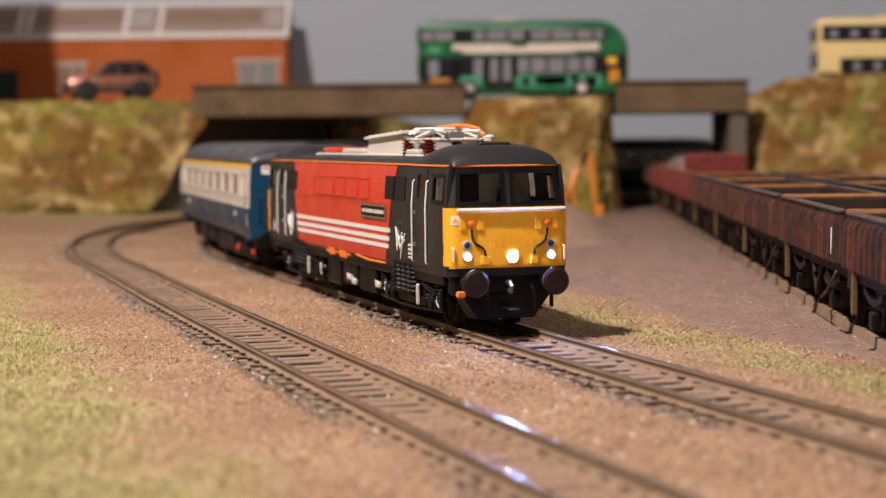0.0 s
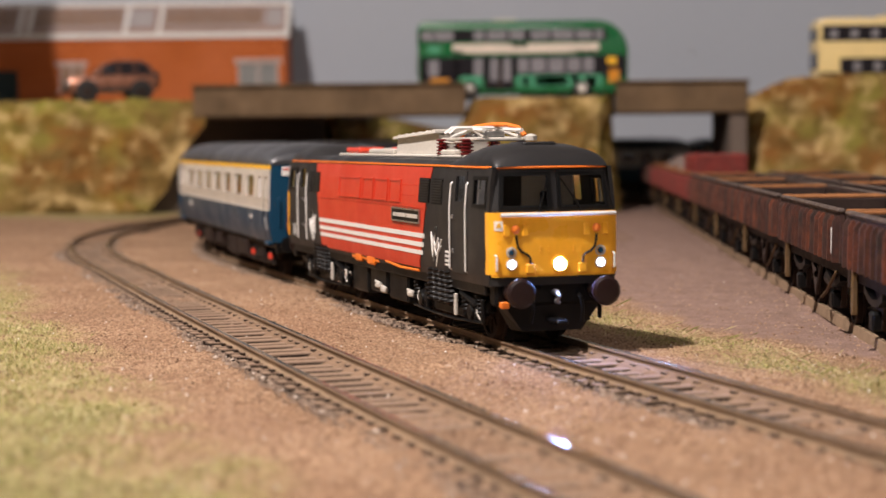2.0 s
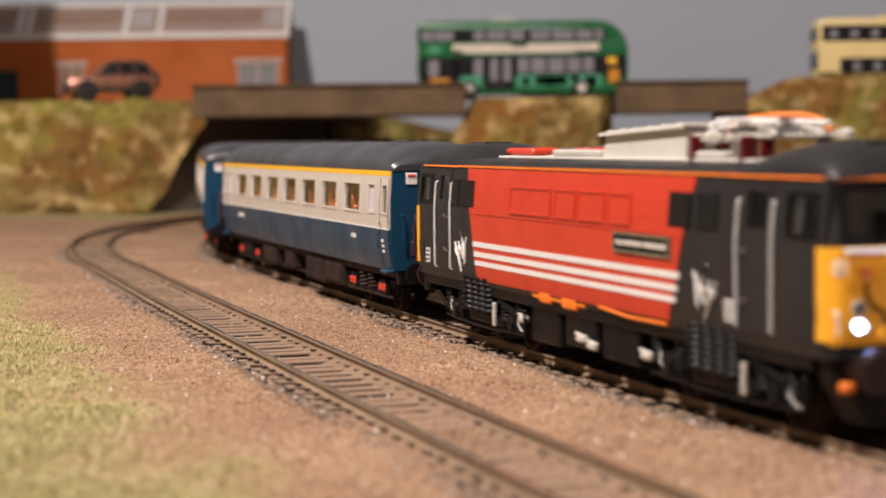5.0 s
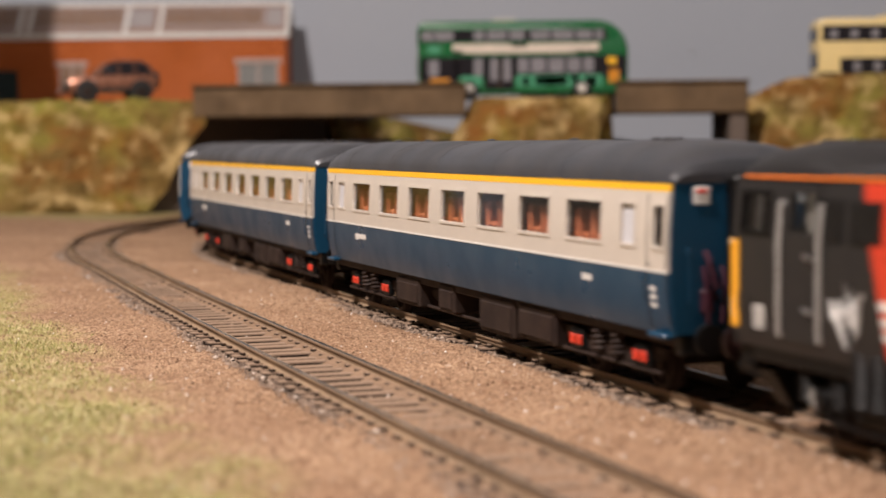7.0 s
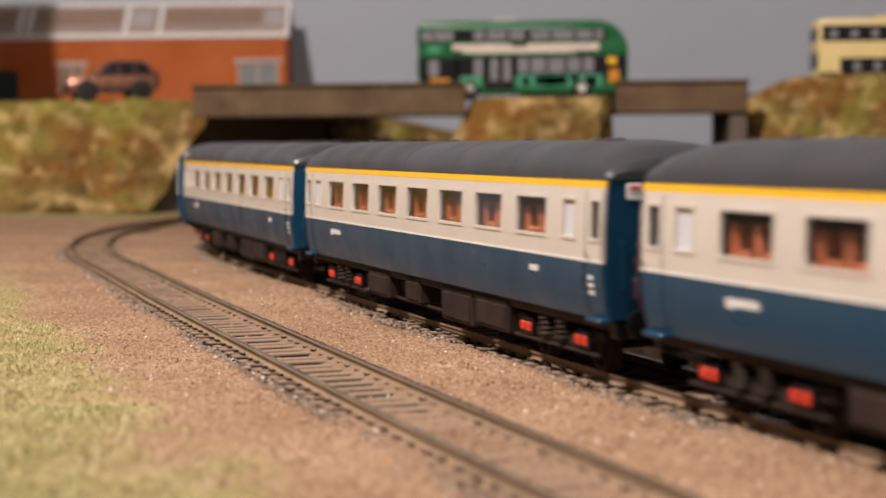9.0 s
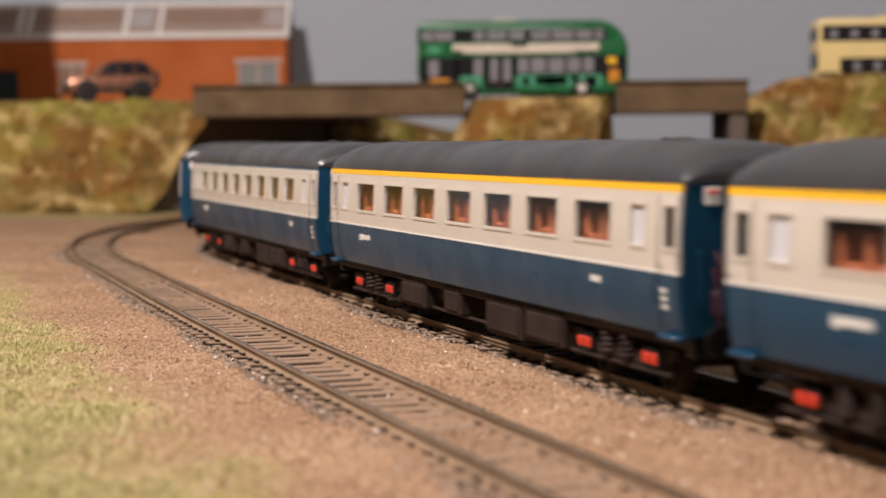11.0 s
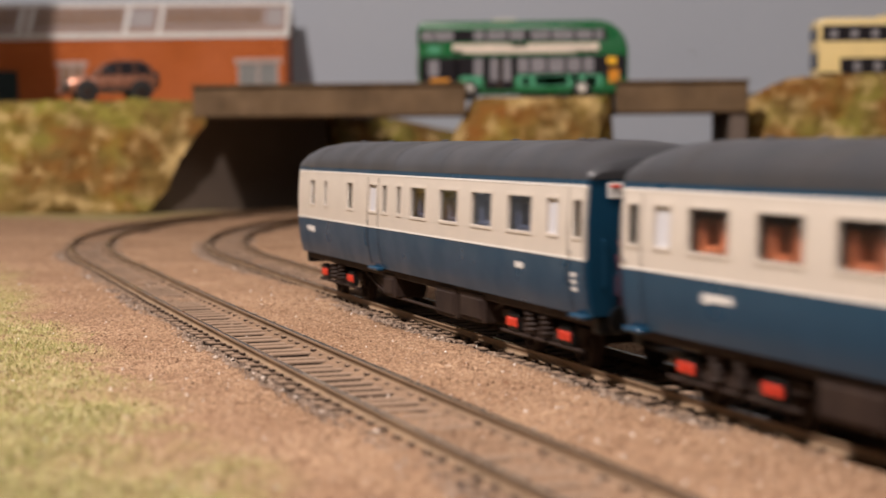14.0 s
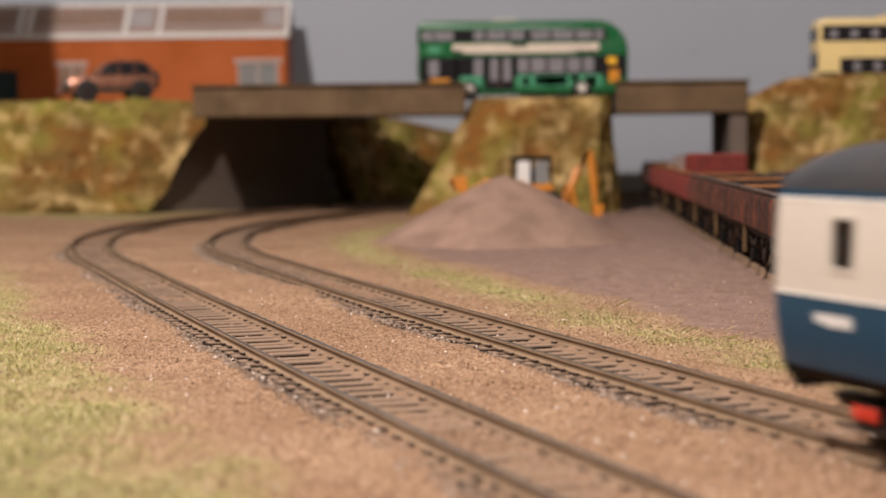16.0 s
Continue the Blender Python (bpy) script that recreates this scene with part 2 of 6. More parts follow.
def build_ground():
    xs = np.concatenate([np.arange(-900, -330, 30), np.arange(-330, -130, 6), np.arange(-130, 190, 2.2), np.arange(190, 360, 7), np.arange(360, 901, 30)])
    ys = np.concatenate([np.arange(60, 200, 10), np.arange(200, 800, 2.6), np.arange(800, 1250, 6), np.arange(1250, 1830, 20)])
    verts, cols = [], []
    for y in ys:
        for x in xs:
            z, d, s, o = ground_height(x, y)
            verts.append((x * 0.001, y * 0.001, z * 0.001))
            cols.append((*cover(x, y, d, s, o), 1))
    GRID.update(xs=xs, ys=ys, z=np.array([v[2] * 1000 for v in verts]).reshape(len(ys), -1), c=np.array(cols).reshape(len(ys), len(xs), 4))
    n = len(xs)
    faces = [(j * n + i, j * n + i + 1, (j + 1) * n + i + 1, (j + 1) * n + i) for j in range(len(ys) - 1) for i in range(n - 1)]
    me = bpy.data.meshes.new("ground")
    me.from_pydata(verts, [], faces)
    a = me.color_attributes.new("cover", "FLOAT_COLOR", "POINT")
    a.data.foreach_set("color", np.array(cols, dtype=np.float32).ravel())
    me.polygons.foreach_set("use_smooth", [True] * len(me.polygons))
    me.materials.append(ground_material())
    return tagged(new("ground", me), "sandy brown scatter ground with grass patches on a baseboard", "ground", kind="structure")


def ground_material():
    m = bpy.data.materials.new("scatter_ground")
    m.use_nodes = True
    nt = m.node_tree
    n, l = nt.nodes, nt.links
    b = n["Principled BSDF"]
    b.inputs["Roughness"].default_value, b.inputs["Specular IOR Level"].default_value = 0.95, 0.15
    tc = n.new("ShaderNodeTexCoord")
    at = n.new("ShaderNodeAttribute")
    at.attribute_name = "cover"
    sep = n.new("ShaderNodeSeparateColor")
    l.new(at.outputs["Color"], sep.inputs[0])

    def tex(kind, scale, detail=5.0):
        t = n.new(kind)
        t.inputs["Scale"].default_value = scale
        if kind == "ShaderNodeTexNoise":
            t.inputs["Detail"].default_value = detail
        l.new(tc.outputs["Object"], t.inputs["Vector"])
        return t

    def mix(fac, a, c):
        x = n.new("ShaderNodeMix")
        x.data_type = "RGBA"
        for sock, val in ((0, fac), (6, a), (7, c)):
            if isinstance(val, bpy.types.NodeSocket):
                l.new(val, x.inputs[sock])
            else:
                x.inputs[sock].default_value = val if sock == 0 else (*val, 1)
        return x.outputs[2]

    def rng(src, f0, f1, t0=0.0, t1=1.0):
        r = n.new("ShaderNodeMapRange")
        for k, val in zip(("From Min", "From Max", "To Min", "To Max"), (f0, f1, t0, t1)):
            r.inputs[k].default_value = val
        l.new(src, r.inputs["Value"])
        return r.outputs[0]

    grain = tex("ShaderNodeTexNoise", 1500.0, 3.0)
    mid = tex("ShaderNodeTexNoise", 160.0)
    wide = tex("ShaderNodeTexNoise", 22.0)
    stone = tex("ShaderNodeTexVoronoi", 900.0)
    sand = mix(rng(wide.outputs[0], 0.35, 0.65), (0.41, 0.255, 0.155), (0.57, 0.375, 0.235))
    sand = mix(rng(grain.outputs[0], 0.35, 0.62), (0.15, 0.085, 0.05), sand)
    sand = mix(rng(stone.outputs["Color"], 0.86, 0.98), sand, (0.55, 0.42, 0.32))
    speck = tex("ShaderNodeTexNoise", 520.0, 6.0)
    sand = mix(rng(speck.outputs[0], 0.35, 0.47), (0.20, 0.105, 0.06), sand)
    grass = mix(rng(mid.outputs[0], 0.35, 0.65), (0.40, 0.36, 0.12), (0.68, 0.54, 0.31))
    grass = mix(rng(grain.outputs[0], 0.35, 0.65), (0.17, 0.17, 0.045), grass)
    yard = mix(rng(mid.outputs[0], 0.3, 0.7), (0.23, 0.15, 0.12), (0.33, 0.225, 0.185))
    yard = mix(rng(grain.outputs[0], 0.3, 0.6, 0.4, 1.0), (0.15, 0.09, 0.07), yard)
    # Bed colour carries the shadow of the gaps between sleepers.
    bed = mix(rng(grain.outputs[0], 0.35, 0.65), (0.06, 0.04, 0.028), (0.15, 0.10, 0.07))
    col = mix(sep.outputs[1], sand, yard)
    col = mix(sep.outputs[0], col, grass)
    col = mix(sep.outputs[2], col, bed)
    l.new(col, b.inputs["Base Color"])
    bp = n.new("ShaderNodeBump")
    bp.inputs["Strength"].default_value, bp.inputs["Distance"].default_value = 0.9, 0.0008
    l.new(grain.outputs[0], bp.inputs["Height"])
    l.new(bp.outputs[0], b.inputs["Normal"])
    return m


build_ground()


# ---- track ----
def build_track(name, off, s0, s1, label):
    t = thing(name, Matrix(), label, "railway track")
    ss = np.arange(s0, s1, 8.0)
    for side in (-1, 1):
        web, head = [], []
        for s in ss:
            x, y, h = beside(s, off(s) + (10.4 if side > 0 else -8.3))
            nx, ny = -math.sin(h), math.cos(h)
            web.append([(x + nx * a, y + ny * a, z) for a, z in ((-1.15, -2.5), (-1.15, -2.1), (-0.35, -1.8), (-0.35, -0.9), (-0.75, -0.6), (-0.75, -0.08), (0.75, -0.08), (0.75, -0.6), (0.35, -0.9), (0.35, -1.8), (1.15, -2.1), (1.15, -2.5))])
            head.append([(x + nx * a, y + ny * a, z) for a, z in ((-0.55, -0.1), (-0.45, 0.0), (0.45, 0.0), (0.55, -0.1))])
        r = part("rail", Geo().loft(web), RAIL, t)
        part("railhead", Geo().loft(head), RAILTOP, r, "worn bright running surface")
    # dust drifted against the inner rail, covering part of the cribs
    drift = []
    for s in np.arange(max(s0, -420), min(s1, 330), 1.6):
        k = 1.6 * noise.noise(Vector((s * 0.11, off(s), 0))) + 1.3 * noise.noise(Vector((s * 0.45, off(s), 4)))
        ring = []
        for a, z in ((5.2 - k, -5.2), (6.2 - k * 0.8, -2.9), (8.0, -2.2 + 0.16 * k), (9.4, -1.75 + 0.2 * k), (10.0, -1.9), (10.0, -5.2)):
            x, y, h = beside(s, off(s) + a)
            ring.append((x, y, z + 0.25 * noise.noise(Vector((s * 0.9, a, 7)))))
        drift.append(ring)
    tagged(part("dust_drift", Geo().loft(drift), DRIFT, t, "brown dust drifted against the rail", 60), kind="stuff")
    # sleepers: the stretch nearest the camera as pieces, the far rest joined
    g = Geo().box(-2.5, 2.5, -13.0, 14.6, -5.4, -2.4, 0.3)
    for side in (-8.3, 10.4):
        for q in (-1.9, 1.9):
            g.box(-1.3, 1.3, side + q - 0.55, side + q + 0.55, -2.5, -1.55, 0.2)
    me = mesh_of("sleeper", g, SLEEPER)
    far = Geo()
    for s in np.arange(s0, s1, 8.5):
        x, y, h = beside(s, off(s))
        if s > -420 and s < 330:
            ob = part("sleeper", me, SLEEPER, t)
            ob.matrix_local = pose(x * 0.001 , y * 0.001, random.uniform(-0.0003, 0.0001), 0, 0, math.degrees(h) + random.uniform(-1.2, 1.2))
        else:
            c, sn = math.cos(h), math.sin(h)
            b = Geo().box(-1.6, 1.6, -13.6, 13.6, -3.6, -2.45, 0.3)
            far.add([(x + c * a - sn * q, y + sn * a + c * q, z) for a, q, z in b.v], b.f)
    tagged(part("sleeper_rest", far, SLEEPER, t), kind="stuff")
    return t


build_track("railway_track", lambda s: 0.0, -1700, 470, "weathered brown model track with dusty sleepers carrying the train")
build_track("railway_track", outer_offset, -1300, 470, "weathered brown empty model track beside the train's track")
# ---- scenery behind the tracks ----
BACKDROP = mat("painted_backdrop", (0.42, 0.45, 0.505), 0.9, dark=0.96, coarse=3, fine=300, bump=0.05)
ROOM = mat("room_wall_paint", (0.62, 0.58, 0.52), 0.9, dark=0.95, coarse=2, fine=200, bump=0.05)
TIMBER = mat("stained_timber", (0.18, 0.105, 0.042), 0.75, dark=0.5, coarse=40, fine=700, bump=0.3, dust=0.1)
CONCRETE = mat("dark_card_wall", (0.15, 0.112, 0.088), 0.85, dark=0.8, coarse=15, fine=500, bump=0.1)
TARMAC = mat("road_grey", (0.16, 0.15, 0.14), 0.9, dark=0.8, bump=0.2)


def earth_material():
    m = mat("scatter_bank", (0.30, 0.19, 0.06), 0.95, dark=0.45, coarse=45, fine=420, bump=1.0, spec=0.1)
    n, l = m.node_tree.nodes, m.node_tree.links
    b = n["Principled BSDF"]
    src = b.inputs["Base Color"].links[0].from_socket
    tc = n.new("ShaderNodeTexCoord")
    for scale, colour, lo, hi in ((17.0, (0.25, 0.225, 0.045), 0.44, 0.64), (31.0, (0.22, 0.085, 0.02), 0.46, 0.72), (58.0, (0.56, 0.40, 0.18), 0.50, 0.74), (110.0, (0.15, 0.10, 0.03), 0.54, 0.78)):
        t = n.new("ShaderNodeTexNoise")
        t.inputs["Scale"].default_value, t.inputs["Detail"].default_value = scale, 6.0
        mp = n.new("ShaderNodeMapping")
        mp.inputs["Location"].default_value = (scale, scale * 0.3, 0)
        l.new(tc.outputs["Object"], mp.inputs[0])
        l.new(mp.outputs[0], t.inputs["Vector"])
        r = n.new("ShaderNodeMapRange")
        r.inputs["From Min"].default_value, r.inputs["From Max"].default_value = lo, hi
        l.new(t.outputs[0], r.inputs["Value"])
        x = n.new("ShaderNodeMix")
        x.data_type = "RGBA"
        l.new(r.outputs[0], x.inputs[0])
        l.new(src, x.inputs[6])
        x.inputs[7].default_value = (*colour, 1)
        src = x.outputs[2]
    l.new(src, b.inputs["Base Color"])
    return m


EARTH = earth_material()


def bank(name, foot, top, label, z_top, lumps=5.0, z_foot=-4.0, cap=()):
    """A lumpy bank between a foot line and a top line (x, y), closed behind by the cap line."""
    steps, n = 40, 150

    def along(poly, u):
        d = [0]
        for a, b in zip(poly[:-1], poly[1:]):
            d.append(d[-1] + math.dist(a[:2], b[:2]))
        u *= d[-1]
        for i in range(len(poly) - 1):
            if u <= d[i + 1] + 1e-9:
                k = (u - d[i]) / (d[i + 1] - d[i])
                return [a + (b - a) * k for a, b in zip(poly[i], poly[i + 1])]
        return list(poly[-1])

    verts, faces = [], []
    rows = steps + 1 + (6 if cap else 0)
    for j in range(rows):
        for i in range(n + 1):
            u = i / n
            f, t = along(foot, u), along(top, u)
            if j <= steps:
                k = j / steps
                x, y = f[0] + (t[0] - f[0]) * k, f[1] + (t[1] - f[1]) * k
                z = z_foot + ((t[2] if len(t) > 2 else z_top) - z_foot) * k
            else:
                c = along(cap, u)
                k = (j - steps) / 6
                x, y, z = t[0] + (c[0] - t[0]) * k, t[1] + (c[1] - t[1]) * k, (t[2] if len(t) > 2 else z_top)
            p = Vector((x * 0.03, y * 0.03, z * 0.04))
            w = lumps * (noise.noise(p) + 0.5 * noise.noise(p * 2.3) + 0.3 * noise.noise(p * 5.1) + 0.45 * noise.noise(p * 4.1 + Vector((0, 5, 0))) + 0.35 * noise.noise(p * 9.0) + 0.2 * noise.noise(p * 23.0)) * (1.0 if 0 < j < rows else 0.2)
            w2 = lumps * (noise.noise(p * 1.3 + Vector((9, 0, 0))))
            verts.append((x + 0.3 * w2, y - w, z + (0.5 * w if j <= steps else 0.25 * w)))
    for j in range(rows - 1):
        for i in range(n):
            a = j * (n + 1) + i
            faces.append((a, a + 1, a + n + 2, a + n + 1))
    g = Geo().add(verts, faces)
    ob = part(name, g, EARTH, smooth=80)
    return tagged(ob, label, "embankment", kind="structure")


def fixture(name, geo, material, label, category):
    return tagged(part(name, geo, material), label, category, kind="structure")


fixture("backdrop", Geo().box(-1100, 1100, 1815, 1830, -60, 900, 1), BACKDROP, "plain grey-blue painted backdrop board behind the layout", "backdrop")
fixture("baseboard", Geo().box(-1000, 1000, 40, 1815, -40, -12, 1).box(-960, -900, 80, 140, -899, -40.1, 1).box(900, 960, 80, 140, -899, -40.1, 1).box(-960, -900, 1700, 1760, -899, -40.1, 1).box(900, 960, 1700, 1760, -899, -40.1, 1), TIMBER, "timber baseboard on four legs under the layout", "baseboard")
tagged(part("nail", Geo().lathe("y", (254, 1812, 138), [(0, 1.0), (3, 1.0), (3.5, 0.05)], 10), TARMAC), "small dark nail head in the backdrop board", "nail")
for nm, a in (("wall_west", (-2010, -2000, -1500, 2600, -900, 1900)), ("wall_east", (2000, 2010, -1500, 2600, -900, 1900)), ("wall_south", (-2000, 2000, -1510, -1500, -900, 1900)), ("wall_north", (-2000, 2000, 2600, 2610, -900, 1900)), ("floor", (-2000, 2000, -1500, 2600, -910, -900)), ("ceiling", (-2000, 2000, -1500, 2600, 1900, 1910))):
    fixture(nm, Geo().box(*a, 0.1), ROOM, "plain pale painted room surface around the layout", nm.split("_")[0])

# Out-of-view board added to throw the slanting shadow on the building.
fixture("wall_end", Geo().loft([[(-640, y, 84), (-391, y, 84), (-391, y, 275), (-404, y, 380), (-640, y, 380)] for y in (1412, 1418)]), BACKDROP, "unseen board added to shade the left of the building", "wall")
bank("embankment_left", [(-640, 1290), (-330, 1330), (-221, 1350)], [(-640, 1375, 86), (-330, 1380, 86), (-176, 1396, 84)], "lumpy scatter-covered embankment of brown and green flock", 85, 7.5, 0.0, [(-640, 1700), (-330, 1700), (-60, 1640)])
bank("embankment_middle", [(-22, 1390), (-26, 1318), (10, 1300), (112, 1312), (134, 1345), (132, 1400)], [(24, 1385, 84), (26, 1340, 84), (40, 1330, 84), (118, 1330, 83), (128, 1345, 83), (127, 1390, 83)], "flock-covered bridge pier mound between two spans", 84, 4.0, -4.0, [(70, 1392), (71, 1391), (75, 1390), (80, 1390), (90, 1390), (100, 1392)])
bank("embankment_right", [(226, 1440), (224, 1345), (260, 1325), (420, 1290), (640, 1280)], [(232, 1440, 80), (232, 1375, 81), (268, 1365, 97), (420, 1360, 101), (640, 1360, 101)], "lumpy scatter-covered embankment of brown and green flock", 92, 7.0, -4.0, [(240, 1460), (260, 1465), (300, 1470), (420, 1480), (640, 1480)])
bank("embankment_far", [(-90, 1600), (-74, 1540), (-36, 1596), (60, 1690)], [(-118, 1600, 78), (-100, 1548, 80), (-62, 1625, 71), (40, 1730, 50)], "flock-covered slope behind the tracks", 70, 5.0, -4.0, [(-120, 1750), (-100, 1745), (-40, 1740), (60, 1740)])

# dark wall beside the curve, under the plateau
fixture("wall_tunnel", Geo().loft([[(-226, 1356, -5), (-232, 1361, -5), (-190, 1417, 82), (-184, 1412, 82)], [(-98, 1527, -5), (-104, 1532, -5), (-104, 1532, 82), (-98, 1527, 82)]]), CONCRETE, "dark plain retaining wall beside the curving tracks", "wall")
fixture("plateau", Geo().loft([[(x, y, z) for x, y in ((-200, 1400), (-700, 1400), (-700, 1813), (-62, 1813), (-62, 1596))] for z in (72, 84)]), TARMAC, "raised flat ground carrying the brick building", "ground")

# Slab added behind the left span to darken the wall and far bank.
fixture("plateau", Geo().loft([[(x, y, z) for x, y in ((-168, 1442), (-163, 1422), (18, 1422), (18, 1530), (-58, 1588))] for z in (76.5, 83.5)]), TARMAC, "slab added to shade the tracks behind the bridge", "ground")
# Hidden slab added to keep light off coaches behind the right span.
fixture("plateau", Geo().box(64, 420, 1424, 1700, 82.5, 87, 0.4), TARMAC, "slab added to shade the tracks behind the bridge", "ground")


def span(x0, x1, label):
    t = thing("bridge_span", Matrix(), label, "bridge", "bridge spans")
    part("deck", Geo().box(x0, x1, 1338, 1410, 72, 84, 0.5), TARMAC, t)
    part("parapet", Geo().box(x0, x1, 1326, 1337, 70.5, 93, 0.8), TIMBER, t, "stained timber parapet beam")
    part("ledge", Geo().box(x0 - 1, x1 + 1, 1323, 1339, 93, 94.6, 0.4), TIMBER, t)
    part("parapet", Geo().box(x0, x1, 1411, 1420, 70.5, 90, 0.8), TIMBER, t, "stained timber parapet beam")
    return t


span(-184, 18, "dark timber road bridge span over two tracks")
t = span(130, 227, "dark timber road bridge span over the wagon siding")
part("abutment_post", Geo().box(214, 227, 1330, 1418, -6, 70.4, 0.6), CONCRETE, t, "dark upright abutment")
# ---- things on the high ground ----
BRICK = mat("orange_brick", (0.52, 0.115, 0.02), 0.85, dark=0.85, coarse=25, fine=700, bump=0.15)
FASCIA = mat("pale_pink_fascia", (0.52, 0.39, 0.34), 0.7, dark=0.9)
ROOFPINK = mat("faded_roof_pink", (0.40, 0.28, 0.24), 0.75, dark=0.85, coarse=30)
ROOFLIGHT = mat("brown_roof_glazing", (0.30, 0.17, 0.10), 0.5, dark=0.8, coarse=40)
ROOFGREY = mat("grey_roof_panel", (0.42, 0.38, 0.38), 0.7, dark=0.9)
SLATE = mat("window_grey", (0.25, 0.25, 0.24), 0.4, dark=0.85)
DARKGREEN = mat("dark_green_door", (0.012, 0.03, 0.03), 0.5)
BUSGREEN = mat("bus_green", (0.006, 0.115, 0.032), 0.30, dark=0.92, bump=0.02, coat=0.4)
LIMEGREEN = mat("pale_green_panel", (0.07, 0.31, 0.17), 0.35, dark=0.9, bump=0.02)
BUSGLASS = mat("dark_bus_glazing", (0.02, 0.018, 0.022), 0.12, bump=0)
BUSPANE = mat("pale_bus_window", (0.26, 0.25, 0.27), 0.2, bump=0, dark=0.8, coarse=90)
ADCREAM = mat("cream_panel", (0.72, 0.62, 0.52), 0.4, dark=0.85, coarse=80)
BUSCREAM = mat("cream_bus_paint", (0.80, 0.62, 0.28), 0.35, dark=0.92, bump=0.02)
TYRE = mat("rubber", (0.018, 0.017, 0.017), 0.8)
BRONZE = mat("bronze_car_paint", (0.36, 0.16, 0.10), 0.3, 0.55, dark=0.85, bump=0.02, coat=0.6)
DIGGER = mat("digger_orange", (0.75, 0.26, 0.02), 0.45, dark=0.8, dust=0.2)
AMBER = mat("amber_lens", (0.75, 0.30, 0.03), 0.3)


def brick_wall_material():
    m = BRICK.copy()
    m.name = "orange_brickwork"
    n, l = m.node_tree.nodes, m.node_tree.links
    b = n["Principled BSDF"]
    src = b.inputs["Base Color"].links[0].from_socket
    tc = n.new("ShaderNodeTexCoord")
    mp = n.new("ShaderNodeMapping")
    mp.inputs["Rotation"].default_value = (radians(90), 0, 0)
    t = n.new("ShaderNodeTexBrick")
    t.inputs["Scale"].default_value, t.inputs["Brick Width"].default_value, t.inputs["Row Height"].default_value, t.inputs["Mortar Size"].default_value = 1.0, 0.003, 0.001, 0.00012
    t.inputs["Color1"].default_value, t.inputs["Color2"].default_value, t.inputs["Mortar"].default_value = (1, 1, 1, 1), (0.75, 0.75, 0.75, 1), (1.3, 1.6, 1.9, 1)
    x = n.new("ShaderNodeMix")
    x.data_type, x.blend_type = "RGBA", "MULTIPLY"
    x.inputs[0].default_value = 1.0
    l.new(tc.outputs["Object"], mp.inputs[0])
    l.new(mp.outputs[0], t.inputs[0])
    l.new(src, x.inputs[6])
    l.new(t.outputs[0], x.inputs[7])
    l.new(x.outputs[2], b.inputs["Base Color"])
    return m


BRICKWORK = brick_wall_material()


